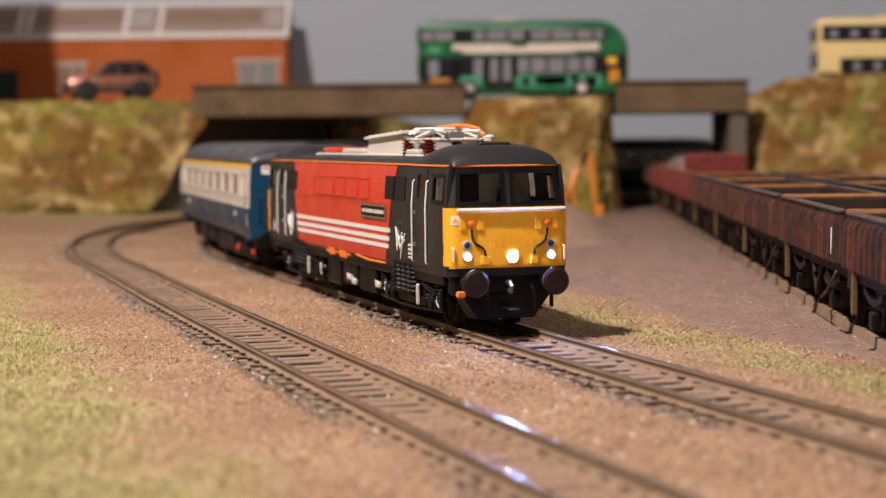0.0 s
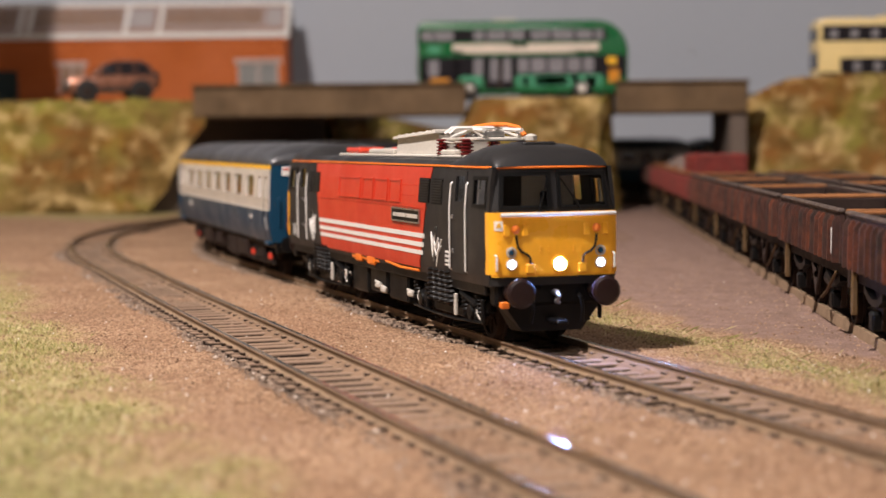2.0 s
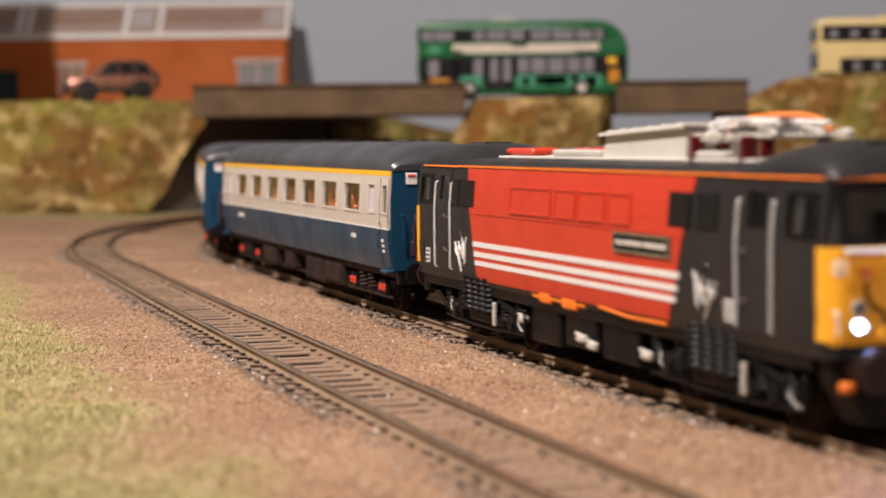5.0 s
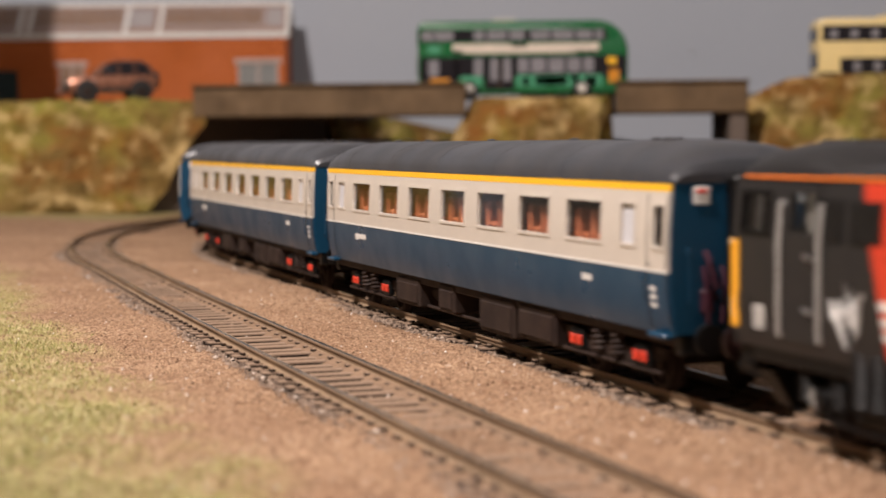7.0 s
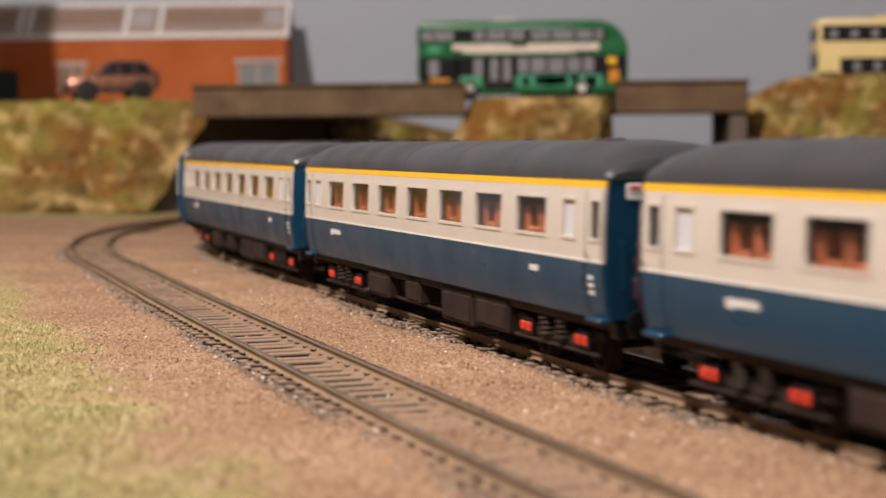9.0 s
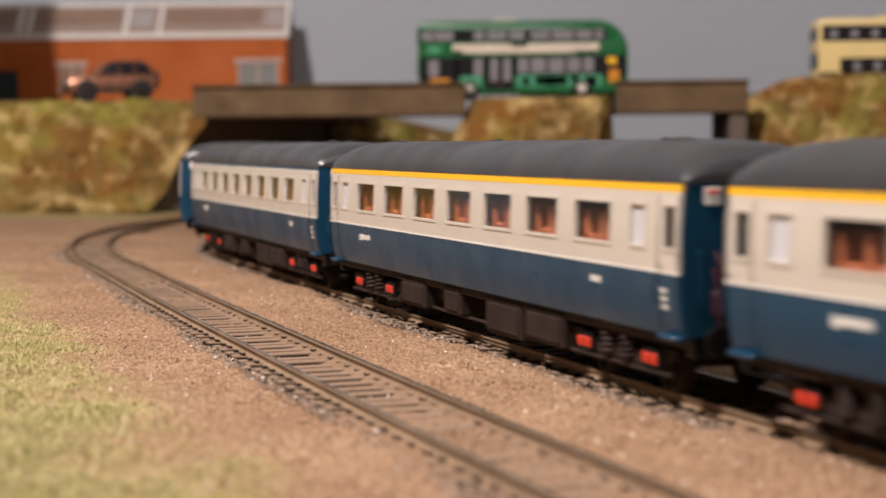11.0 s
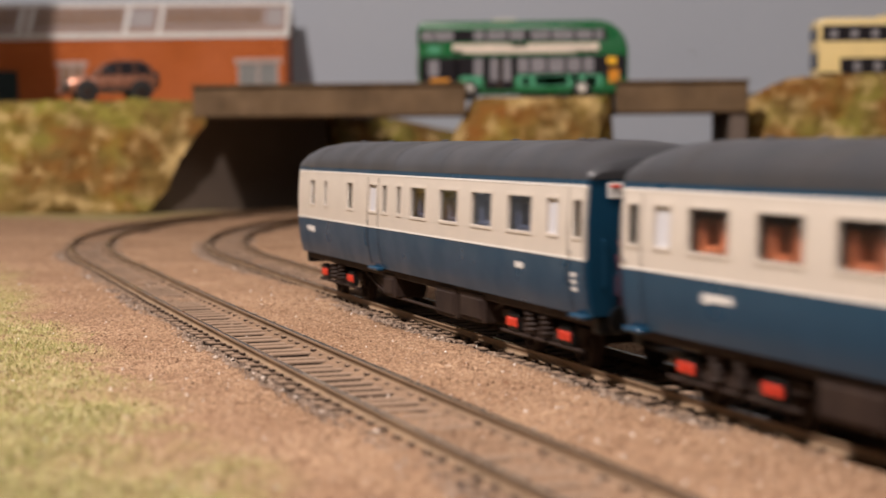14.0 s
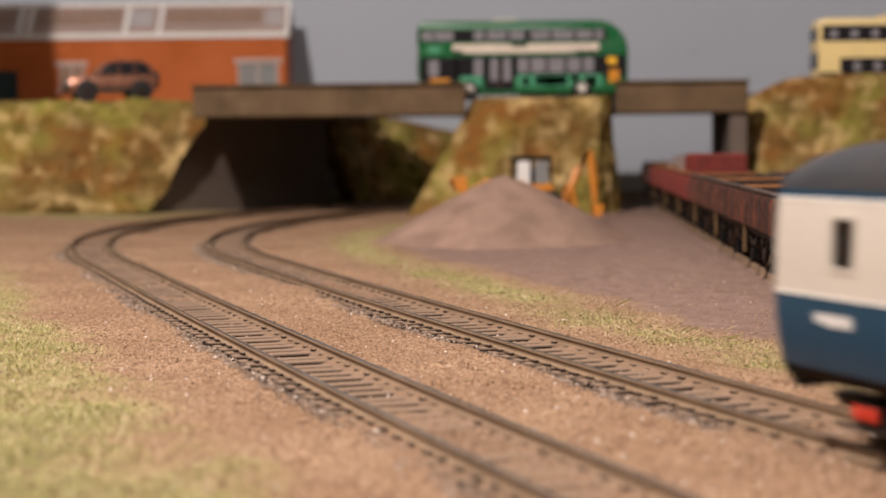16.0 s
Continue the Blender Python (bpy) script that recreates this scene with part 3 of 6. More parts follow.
def building():
    t = thing("brick_building", pose(0, 1.735, 0.0894) @ Matrix.Diagonal((1.173, 0.6, 1.173, 1)), "orange brick model building with glazed pale roof", "building")
    fn = lambda u, w, d: (u, d, w)
    door, win, win2 = (-385, -349, 0, 29), (-168, -134, 12, 33), (-315, -294, 12, 32)
    part("wall", Geo().holed(fn, [-540, -128], [-6, 0, 56], [door, win, win2], 0, 5), BRICKWORK, t, "orange brick front wall")
    part("wall", Geo().box(-133, -128, 5.1, 110, 0, 56, 0.2), BRICKWORK, t)
    part("wall", Geo().box(-540, -535, 5.1, 110, 0, 56, 0.2), BRICKWORK, t)
    part("wall", Geo().box(-534.9, -133.1, 105, 110, 0, 56, 0.2), BRICKWORK, t)
    part("fascia", Geo().box(-543, -124.5, -3.5, 4, 54.0, 58.6, 0.6), WHITE, t, "white eaves fascia board")
    slope = lambda u, w, d: (u, 2 + w * 0.92 - d * 0.4, 57 + w * 0.42 + d)
    part("roof", Geo().holed(slope, [-542, -125], [0, 60], [], 0, 2.0), ROOFPINK, t, "greyish pink sloping roof")
    part("roof", Geo().holed(lambda u, w, d: (u, 114 - w * 0.92 + d * 0.4, 57 + w * 0.42 + d), [-542, -125], [0, 60], [], 0, 2.0), ROOFGREY, t)
    part("gable", Geo().loft([[(x, 3, 56), (x, 112, 56), (x, 57, 81)] for x in (-128.5, -132)]), BRICKWORK, t)
    part("ridge", Geo().holed(slope, [-542, -125], [56, 61], [], 2.1, 3.4), WHITE, t, "white ridge board")
    for u in (-128.5, -234, -262, -342, -350):
        part("verge", Geo().holed(slope, [u, u + 3.5], [0, 60], [], 2.1, 3.2), WHITE, t)
    for u0, u1 in ((-530, -352), (-338, -264), (-228, -148)):
        part("rooflight_frame", Geo().holed(slope, [u0, u1], [12, 48], [], 2.1, 2.5), ROOFGREY, t)
        k = int((u1 - u0) / 6.6)
        for i in range(k):
            w = (u1 - u0 - 1) / k
            part("roof_panel", Geo().holed(slope, [u0 + 1 + i * w, u0 + 1 + (i + 0.78) * w], [14, 46], [], 2.55, 3.0), ROOFLIGHT, t, "brown roof glazing panel")
    for u0, u1 in ((-258, -238), (-145, -131)):
        part("roof_panel", Geo().holed(slope, [u0, u1], [12, 48], [], 2.1, 2.6), ROOFGREY, t)
    for a, b, z0, z1, m in ((*door, DARKGREEN), (*win, SLATE), (*win2, ROOFLIGHT)):
        o = part("door" if m is DARKGREEN else "window", Geo().box(a, b, 2.0, 3.4, z0, z1, 0.2), m, t, "dark green door" if m is DARKGREEN else "grey glazed window")
        if m is not DARKGREEN:
            part("lintel", Geo().box(a - 3, b + 3, -1.2, 1.9, z1, z1 + 4.0, 0.3), FASCIA, o)
            part("sill", Geo().box(a - 2, b + 2, -1.2, 1.9, z0 - 2.2, z0, 0.3), FASCIA, o)
            for u in (a + 1, b - 1, (a + b) / 2):
                part("frame", Geo().box(u - 0.9, u + 0.9, 0.6, 1.95, z0, z1, 0.2), FASCIA, o)
    return t


building()


def bus_outline(L, H, front, rear, n=8):
    """Side view of a double-decker: (x, z) round the body, front to the left."""
    pts = [(0.5, 2.2), (L - 0.5, 2.2)]
    r = rear
    pts += [(L - r + r * math.sin(a), H - r + r * math.cos(a)) for a in [radians(90 - 90 * k / n) for k in range(n + 1)]]
    r = front
    pts += [(r - r * math.sin(a), H - r + r * math.cos(a)) for a in [radians(90 * k / n) for k in range(n + 1)]]
    return pts


def bus(name, m, L, H, W, label, skin, rear, bands, panes, panels, wheels, top):
    t = thing(name, m, label, "bus")
    out = bus_outline(L, H, 6, rear)
    rings = []
    for y, k in ((-W / 2, 1.6), (-W / 2 + 0.8, 0.4), (-W / 2 + 2, 0), (W / 2 - 2, 0), (W / 2 - 0.8, 0.4), (W / 2, 1.6)):
        cx, cz = L / 2, H / 2
        rings.append([(cx + (x - cx) * (1 - k / cx), y, cz + (z - cz) * (1 - k / cz)) for x, z in out])
    body = part("body", Geo().loft(rings), skin, t)
    fn = lambda u, w, d: (u, -W / 2 + d, w)
    fb = lambda u, w, d: (u, W / 2 - d, w)
    for u0, u1, v0, v1 in bands:
        for f in (fn, fb):
            part("window_band", Geo().slab(rounded(u0, u1, v0, v1, 1.2), f, -0.25, 0.4), BUSGLASS, t, "dark glazing band")
    for u0, u1, v0, v1 in panes:
        for f in (fn, fb):
            part("window", Geo().slab(rounded(u0, u1, v0, v1, 0.8), f, -0.45, 0.1), BUSPANE, t, "pale see-through window")
    for u0, u1, v0, v1, mt, lb in panels:
        part("side_panel", Geo().slab(rounded(u0, u1, v0, v1, 0.7), fn, -0.6, 0.1), mt, t, lb)
    for x in wheels:
        for sg in (-1, 1):
            part("wheel_arch", Geo().lathe("y", (x, sg * (W / 2 - 0.5), 6.5), [(-sg * 2, 7.8), (sg * 0.75, 7.8), (sg * 0.8, 0.05)], 24), BUSGLASS, t)
            w = part("wheel", Geo().lathe("y", (x, sg * (W / 2 - 2.4), 6.2), [(-sg * 2.4, 4.0), (-sg * 2.2, 6.2), (sg * 3.2, 6.2), (sg * 3.6, 5.2), (sg * 3.6, 0.05)], 24), TYRE, t)
            part("hub", Geo().lathe("y", (x, sg * (W / 2 + 1.1), 6.2), [(0, 3.6), (sg * 0.5, 3.2), (sg * 0.7, 1.2), (sg * 1.2, 0.05)], 18), PALE, w)
    part("roof_pod", Geo().box(L * 0.36, L * 0.47, -W * 0.25, W * 0.25, H - 0.3, H + 2.2, 0.6), top, t)
    part("windscreen", Geo().box(-0.4, 1.2, -W * 0.42, W * 0.42, H * 0.28, H * 0.52, 0.4).box(-0.4, 1.2, -W * 0.42, W * 0.42, H * 0.68, H * 0.86, 0.4), BUSGLASS, t)
    return t


up = [(3, 12, 42.5, 49.5), (13, 27, 42.5, 49.5)] + [(u, u + w, 42.5, 49.5) for u, w in ((42, 8), (52, 15), (69, 11), (85, 14), (101, 16), (119, 12), (133, 6))]
lo = [(8, 16, 16, 28), (42, 49, 16, 29), (54, 61, 12, 29), (64, 70, 12, 29), (75, 83, 18, 29), (85, 96, 18, 29), (98, 110, 18, 29), (112, 122, 18, 29), (124, 132, 18, 29)]
bus("double_decker_bus", pose(-0.0175, 1.362, 0.0838), 158, 57, 35, "green model double-decker bus with cream side panel", BUSGREEN, 24,
    [(2, 142, 41.5, 50.3), (2, 30, 10, 30), (28, 156, 14.5, 30.5), (50, 72, 5.5, 30)], up, [(26, 136, 32.8, 39.8, ADCREAM, "pale lettered panel too small to read"), (32, 48, 8.5, 16, LIMEGREEN, "pale green lower panel"), (74, 138, 7.5, 16.5, LIMEGREEN, "pale green patterned lower panel"), (88, 112, 9, 15.5, ADCREAM, "cream pattern"), (126, 134, 8, 15, ADCREAM, "cream pattern"), (78, 84, 9, 14, ADCREAM, "cream pattern"), (115, 120, 10, 16, ADCREAM, "cream pattern"), (96, 104, 8.2, 11, BUSGREEN, "green pattern"), (142, 149, 24, 29, STRIPE, "yellow tail panel"), (143, 151, 10, 20, AMBER, "amber rear lamp panel"), (9, 24, 11, 14.5, AMBER, "amber lower front panel"), (8, 17, 33, 38.5, LIMEGREEN, "pale green badge"), (26, 34, 32.6, 35, BUSGREEN, "green pattern"), (70, 82, 37.6, 40, BUSGREEN, "green pattern"), (118, 136, 32.6, 34.2, BUSGREEN, "green pattern"), (60, 63, 6, 29, GRIME, "door post")]
    + [(a, b, c, d, BUSPANE, "pale see-through window") for a, b, c, d in lo], (38.5, 123), PALE)
bus("double_decker_bus", pose(0.293, 1.41, 0.0895), 140, 54, 34, "cream model double-decker bus with black window bands", BUSCREAM, 8,
    [(3, 137, 36, 48.5), (17, 137, 10.5, 23), (0.5, 16, 4, 12)], [(9 + 16 * k, 15 + 16 * k, 38.5, 45) for k in range(8)] + [(27 + 16 * k, 33 + 16 * k, 13, 20) for k in range(7)],
    [(0.5, 14, 5, 9.5, DARKGREEN, "dark green lower corner"), (44, 137, 0.5, 8, ORANGE, "orange skirt panel")], (30, 108), BUSCREAM)


def car():
    t = thing("off_road_car", pose(-0.2600, 1.412, 0.0850, 0, 0, 20), "metallic bronze model off-road car with black tyres", "car")

    def shell(rows):
        """Cross sections along x: (x, half width, sill, shoulder, top, half width at the top)."""
        return Geo().loft([[(x, sg * a, z) for sg, a, z in ((-1, w * 0.94, z0), (-1, w, (z0 + z1) / 2), (-1, w * 0.97, z1), (-1, wt, z2), (1, wt, z2), (1, w * 0.97, z1), (1, w, (z0 + z1) / 2), (1, w * 0.94, z0))] for x, w, z0, z1, z2, wt in rows])

    part("body", shell([(-35, 11.5, 9, 13, 14.5, 10), (-34, 13.6, 7.5, 15, 17.5, 11.5), (-30, 14.8, 7, 16.5, 19, 12.5), (-14, 15, 7, 18, 20.5, 13), (0, 15, 7, 18.5, 20.5, 13.6), (24, 15, 7, 18.5, 20.5, 13.6), (32, 14.5, 7.5, 18.5, 20.3, 13.2), (34, 13.4, 9, 17.5, 19, 12)]), BRONZE, t, "bronze body shell", 45)
    part("cabin", shell([(-15, 13.2, 20, 20.6, 21, 12.4), (-4, 13.2, 20, 25, 29.6, 10.6), (4, 13.2, 20, 25.4, 31.2, 10.8), (22, 13.2, 20, 25.4, 31, 10.8), (30, 13, 20, 24, 27, 11), (32.5, 12.8, 20, 20.6, 21, 12)]), BUSGLASS, t, "dark glazed cabin", 50)
    part("roof", shell([(-5, 11.0, 29.4, 29.7, 30.0, 10.0), (3, 11.4, 31.0, 31.5, 32.0, 10.2), (22, 11.4, 31.0, 31.5, 31.9, 10.2), (29, 11.2, 27.8, 28.2, 28.6, 10.2)]), BRONZE, t, "bronze roof panel", 50)
    for x, dx in ((-15, 10), (4, 0.5), (17, 0), (31, -4)):
        for sg in (-1, 1):
            part("pillar", Geo().tube([(x, sg * 13.2, 20.6), (x + dx, sg * 11.4, 30.2 if x < 30 else 28.5)], 0.7, 6), BRONZE, t)
    for x in (-21, 21):
        for sg in (-1, 1):
            part("wheel_arch", Geo().lathe("y", (x, sg * 13.6, 8.2), [(-sg * 3, 8.8), (sg * 1.9, 8.8), (sg * 2.0, 0.05)], 22), TYRE, t)
            w = part("wheel", Geo().lathe("y", (x, sg * 13.0, 7.2), [(-sg * 2.5, 5), (-sg * 2, 7.2), (sg * 2.6, 7.2), (sg * 3.0, 6), (sg * 3.0, 0.05)], 22), TYRE, t)
            part("hub", Geo().lathe("y", (x, sg * 15.9, 7.2), [(0, 4.0), (sg * 0.5, 3.6), (sg * 0.6, 0.05)], 16), GRIME, w)
    for sg in (-1, 1):
        part("headlight", Geo().lathe("x", (-34.4, sg * 9.6, 13.6), [(0, 2.3), (-0.9, 2.1), (-1.3, 1.2), (-1.4, 0.05)], 16), STEEL, t, "round bright headlight")
        part("wing_mirror", Geo().box(-12, -9.5, sg * 14, sg * 16.6, 20.5, 23.5, 0.5), BRONZE, t)
        part("side_trim", Geo().box(-12, 12, sg * 14.6, sg * 15.6, 7, 10.5, 0.4), TYRE, t)
    part("grille", Geo().box(-35.8, -34.4, -6.5, 6.5, 10.5, 14.5, 0.3), TYRE, t)
    part("bumper", Geo().box(-37, -33.5, -13, 13, 6.5, 10, 0.8), TYRE, t)
    part("spare_wheel", Geo().lathe("x", (34, 2, 17), [(0, 7.0), (3.0, 7.0), (3.8, 5.8), (4.0, 0.05)], 22), TYRE, t, "black spare wheel on the tailgate")

car()


def digger():
    t = thing("backhoe_digger", pose(0.058, 1.165, -0.003, 0, 0, 6), "orange model backhoe digger with white cab behind the heap", "digger")
    part("chassis", Geo().box(-34, 22, -8, 8, 9, 17, 1), DIGGER, t)
    part("bonnet", Geo().box(-36, -12, -7, 7, 16, 26, 1.4), DIGGER, t)
    part("cab", Geo().box(-13, 13, -9.5, 9.5, 17, 26, 0.6), DIGGER, t)
    for x in (-12, -1, 12):
        for sg in (-1, 1):
            part("cab_post", Geo().tube([(x, sg * 9, 26), (x * 0.92, sg * 8.6, 42)], 0.9, 6), BLACK, t)
    part("cab_roof", Geo().box(-13, 13, -9.8, 9.8, 41.5, 44, 0.8), BLACK, t)
    part("cab_panel", Geo().box(-11, -2, -8.9, -8.1, 26, 41, 0.3), WHITE, t, "white cab panel")
    part("cab_panel", Geo().box(1, 10, -8.7, -8.0, 26, 41, 0.3), SLATE, t, "grey cab window")
    part("driver_seat", Geo().box(-3, 3, -4, 4, 26, 36, 0.8), BLACK, t)
    for x, r in ((-26, 7), (9, 11)):
        for sg in (-1, 1):
            w = part("wheel", Geo().lathe("y", (x, sg * 11, r), [(-sg * 3.5, r * 0.7), (-sg * 3, r), (sg * 3, r), (sg * 3.5, r * 0.8), (sg * 3.5, 0.05)], 24), TYRE, t)
            part("hub", Geo().lathe("y", (x, sg * 14.3, r), [(0, r * 0.55), (sg * 0.7, r * 0.5), (sg * 0.8, 0.05)], 16), DIGGER, w)
    part("boom", Geo().tube([(24, 0, 16), (30, 0, 34), (38, 0, 46)], [2.6, 2.8, 2.2], 6), DIGGER, t, "raised orange boom")
    part("dipper_arm", Geo().tube([(39, 0, 47), (41, 0, 30), (42, 0, 14)], [2.4, 2.6, 1.8], 6), DIGGER, t)
    part("rear_bucket", Geo().loft([[(40, y, 13), (47, y, 12), (46, y, 5), (41, y, 4)] for y in (-5, 5)]), DIGGER, t)
    part("stabiliser", Geo().tube([(22, -8, 14), (25, -12, 24), (27, -13, 6)], [1.8, 2.0, 1.6], 6), DIGGER, t)
    part("stabiliser", Geo().tube([(22, 8, 14), (25, 12, 24), (27, 13, 6)], [1.8, 2.0, 1.6], 6), DIGGER, t)
    for sg in (-1, 1):
        part("loader_arm", Geo().tube([(-6, sg * 9, 27), (-28, sg * 9, 28), (-44, sg * 9, 19)], 1.6, 6), DIGGER, t)
    part("front_bucket", Geo().loft([[(-44, y, 32), (-53, y, 30), (-50, y, 22), (-43, y, 20)] for y in (-14, 14)]), DIGGER, t, "raised front bucket")


digger()

HEAP = mat("pinkish_gravel", (0.38, 0.25, 0.19), 0.95, dark=0.65, coarse=60, fine=1100, bump=0.8, spec=0.1)


def heap():
    verts, faces = [], []
    n, r = 72, 26
    for j in range(r + 1):
        k = j / r
        for i in range(n):
            a = 2 * math.pi * i / n
            rad = 76 * k * (1 + 0.05 * noise.noise(Vector((math.cos(a) * 1.5, math.sin(a) * 1.5, 2))))
            x, y = rad * math.cos(a) * 0.98, rad * math.sin(a)
            z = 37.5 * (1 - k) ** 0.92 - 1.5 * math.exp(-(k * 9) ** 2) + 1.3 * noise.noise(Vector((x * 0.06, y * 0.06, 1))) * (1 - k * 0.5) + 0.5 * noise.noise(Vector((x * 0.3, y * 0.3, 7)))
            verts.append((x, y, z - 2.5 * k))
    for j in range(r):
        for i in range(n):
            a, b = j * n + i, j * n + (i + 1) % n
            faces.append((a, b, b + n, a + n))
    ob = part("mound", Geo().add(verts, faces), HEAP, smooth=80)
    ob.location = (0.034, 0.972, -0.003)
    return tagged(ob, "conical heap of pinkish grey gravel on the yard", "gravel heap")


heap()
# ---- the train ----
TRAIN = []
WHEEL = {"electric_locomotive": 7.2, "passenger_coach": 6.0}


def lerp_profile(pts, z):
    for (z0, y0), (z1, y1) in zip(pts[:-1], pts[1:]):
        if z <= z1:
            return y0 + (y1 - y0) * (z - z0) / (z1 - z0)
    return pts[-1][1]


def coil(cx, cy, z0, z1, r, wire, turns, n=10):
    pts = [(cx + r * math.cos(2 * math.pi * k / n), cy + r * math.sin(2 * math.pi * k / n), z0 + (z1 - z0) * k / (n * turns)) for k in range(n * turns + 1)]
    return Geo().tube(pts, wire, 5)


def wheelset(x, r, parent, gauge=8.6):
    g = Geo()
    for s in (-1, 1):
        g.lathe("y", (0, s * gauge, 0), [(-s * 1.2, r + 0.9), (-s * 0.5, r + 0.9), (-s * 0.4, r), (s * 1.2, r - 0.15), (s * 1.25, r - 1.2), (s * 0.5, r - 1.3), (s * 0.5, 2.0), (s * 1.6, 1.8), (s * 1.7, 0.05)], 24)
        for k in range(8):
            a = k * math.pi / 4
            g.tube([(1.8 * math.cos(a), s * (gauge + 0.6), 1.8 * math.sin(a)), ((r - 1.1) * math.cos(a), s * (gauge + 0.7), (r - 1.1) * math.sin(a))], 0.35, 5)
    g.tube([(0, -gauge, 0), (0, gauge, 0)], 1.0, 10)
    ob = part("wheelset", g, GRIME, parent)
    ob.location = (x * 0.001, 0, r * 0.001)
    return ob


LOCO_PROFILE = [(15.0, 16.6), (18.0, 17.15), (34.0, 17.15), (40.0, 16.7), (45.2, 16.0)]


def loco_side(sign):
    def fn(u, w, d):
        return (u, sign * (lerp_profile(LOCO_PROFILE, w) - d), w)
    return fn


def nose(u, w, d):
    a = abs(u)
    x = 109.0 - (1.5 * ((a - 14.3) / 2.7) ** 2 if a > 14.3 else 0.0) - 0.5 * (u / 17) ** 2 - (max(0, w - 34.2) * 0.17)
    return (x - d, u * (1 - max(0, w - 34.2) * 0.0055), w)


def fine_slab(u0, u1, v0, v1, fn, d0, d1, n=14):
    """A plate cut fine along u so that it follows a curved wall."""
    return Geo().holed(fn, np.linspace(u0, u1, n), [v0, v1], [], d0, d1)


def loco_cab(t, front):
    """One driving end. The same meshes serve both ends; only the leading one has its lamps lit."""
    spin = pose(0, 0, 0) if front else pose(-0.006, 0, 0, 0, 0, 180)

    def put(name, geo, material, label="", parent=None):
        ob = part(name, geo, material, parent or t, label)
        if parent is None:
            ob.matrix_local = spin
        return ob

    scr = [(-14.2, -1.5, 35.1, 43.3), (1.5, 14.2, 35.1, 43.3)]
    put("cab_front", Geo().holed(nose, np.linspace(-17.1, 17.1, 26), [15.5, 34.2, 38, 45.2], scr, 0.0, 1.0), LOCO_GREY, "charcoal cab front")
    put("warning_panel", Geo().holed(nose, np.linspace(-17.3, 17.3, 34), [18.3, 33.9], [], -0.8, 1.6), YELLOW, "bright yellow warning panel")
    put("panel_lip", Geo().holed(nose, np.linspace(-16.6, 16.6, 30), [17.7, 18.3], [], -0.6, 1.2), YELLOW)
    for u0, u1, v0, v1 in scr:
        ring = Geo().holed(nose, [u0 - 0.7, u0 + 0.35, u1 - 0.35, u1 + 0.7], [v0 - 0.6, v0 + 0.35, v1 - 0.35, v1 + 0.6], [(u0 + 0.35, u1 - 0.35, v0 + 0.35, v1 - 0.35)], -0.28, 0.6)
        w = put("windscreen", ring, BLACK, "black rubber-framed windscreen")
        part("pane", Geo().holed(nose, [u0, u1], [v0, v1], [], 0.35, 0.55), GLASS, w)
    put("handrail", Geo().tube([nose(u, 33.3, -1.5) for u in np.linspace(-14.8, 16.2, 14)], 0.5), WHITE, "white lamp-iron rail")
    for u in (-15.9, 15.9):
        put("handrail", Geo().tube([nose(u, 19.2, -0.3), nose(u, 19.6, -1.6), nose(u, 23.0, -1.6), nose(u, 23.4, -0.3)], 0.3, 6), WHITE)
    for sg in (-1, 1):
        put("jumper_socket", Geo().lathe("x", nose(sg * 10.9, 29.7, -0.3), [(0, 1.1), (0.9, 1.1), (1.2, 0.6), (1.25, 0.05)], 12), ORANGE, "orange jumper socket")
        for u in (8.3, 13.2):
            g = Geo().box(0, 1.0, -0.9, 0.9, 27.9, 31.0, 0.2)
            x, y, _ = nose(sg * u, 29.5, -0.2)
            g.v = [(a + x, b + y, c) for a, b, c in g.v]
            put("socket_box", g, YELLOW)
        x, y, _ = nose(sg * 7.0, 19.6, -0.2)
        g = Geo().box(0, 1.2, -1.1, 1.1, 18.5, 21.0, 0.25)
        g.v = [(a + x, b + y, c) for a, b, c in g.v]
        put("socket_box", g, YELLOW)
        c = [nose(sg * a, z, -1.2) for a, z in ((10.8, 28.2), (10.7, 26.6), (10.3, 25.0), (9.2, 23.9), (8.0, 23.4), (7.2, 22.6), (7.0, 21.0))]
        put("jumper_cable", Geo().tube(c, 0.32, 6), BLACK, "black hanging jumper cable")
        x, y, z = nose(sg * 12.0, 23.9, -0.2)
        put("marker_lamp", Geo().lathe("x", (x, y, z), [(0, 1.4), (0.8, 1.4), (0.9, 1.0), (0.6, 0.95), (0.5, 0.05)], 16), PALE)
        put("marker_lens", Geo().lathe("x", (x + 0.75, y, z), [(0, 0.8), (0.25, 0.6), (0.3, 0.05)], 12), COACH_BLUE)
        x, y, z = nose(sg * 12.0, 20.9, -0.2)
        put("headlight", Geo().lathe("x", (x, y, z), [(0, 1.45), (0.9, 1.45), (1.0, 1.15), (0.7, 1.1), (0.65, 0.05)], 16), PALE)
        put("headlight_lens", Geo().lathe("x", (x + 0.7, y, z), [(0, 0.85), (0.35, 0.65), (0.45, 0.05)], 14), LAMP_WHITE if front else FROST, "lit white tail-side headlight" if front else "")
        wip = [(-4.6, 33.9), (-1.9, 42.2)] if sg < 0 else [(7.0, 34.0), (1.9, 42.2)]
        put("wiper", Geo().tube([nose(*wip[0], -0.8), nose((wip[0][0] + wip[1][0]) / 2, 38.2, -0.9), nose(*wip[1], -0.5)], [0.35, 0.22, 0.2], 6), BLACK)
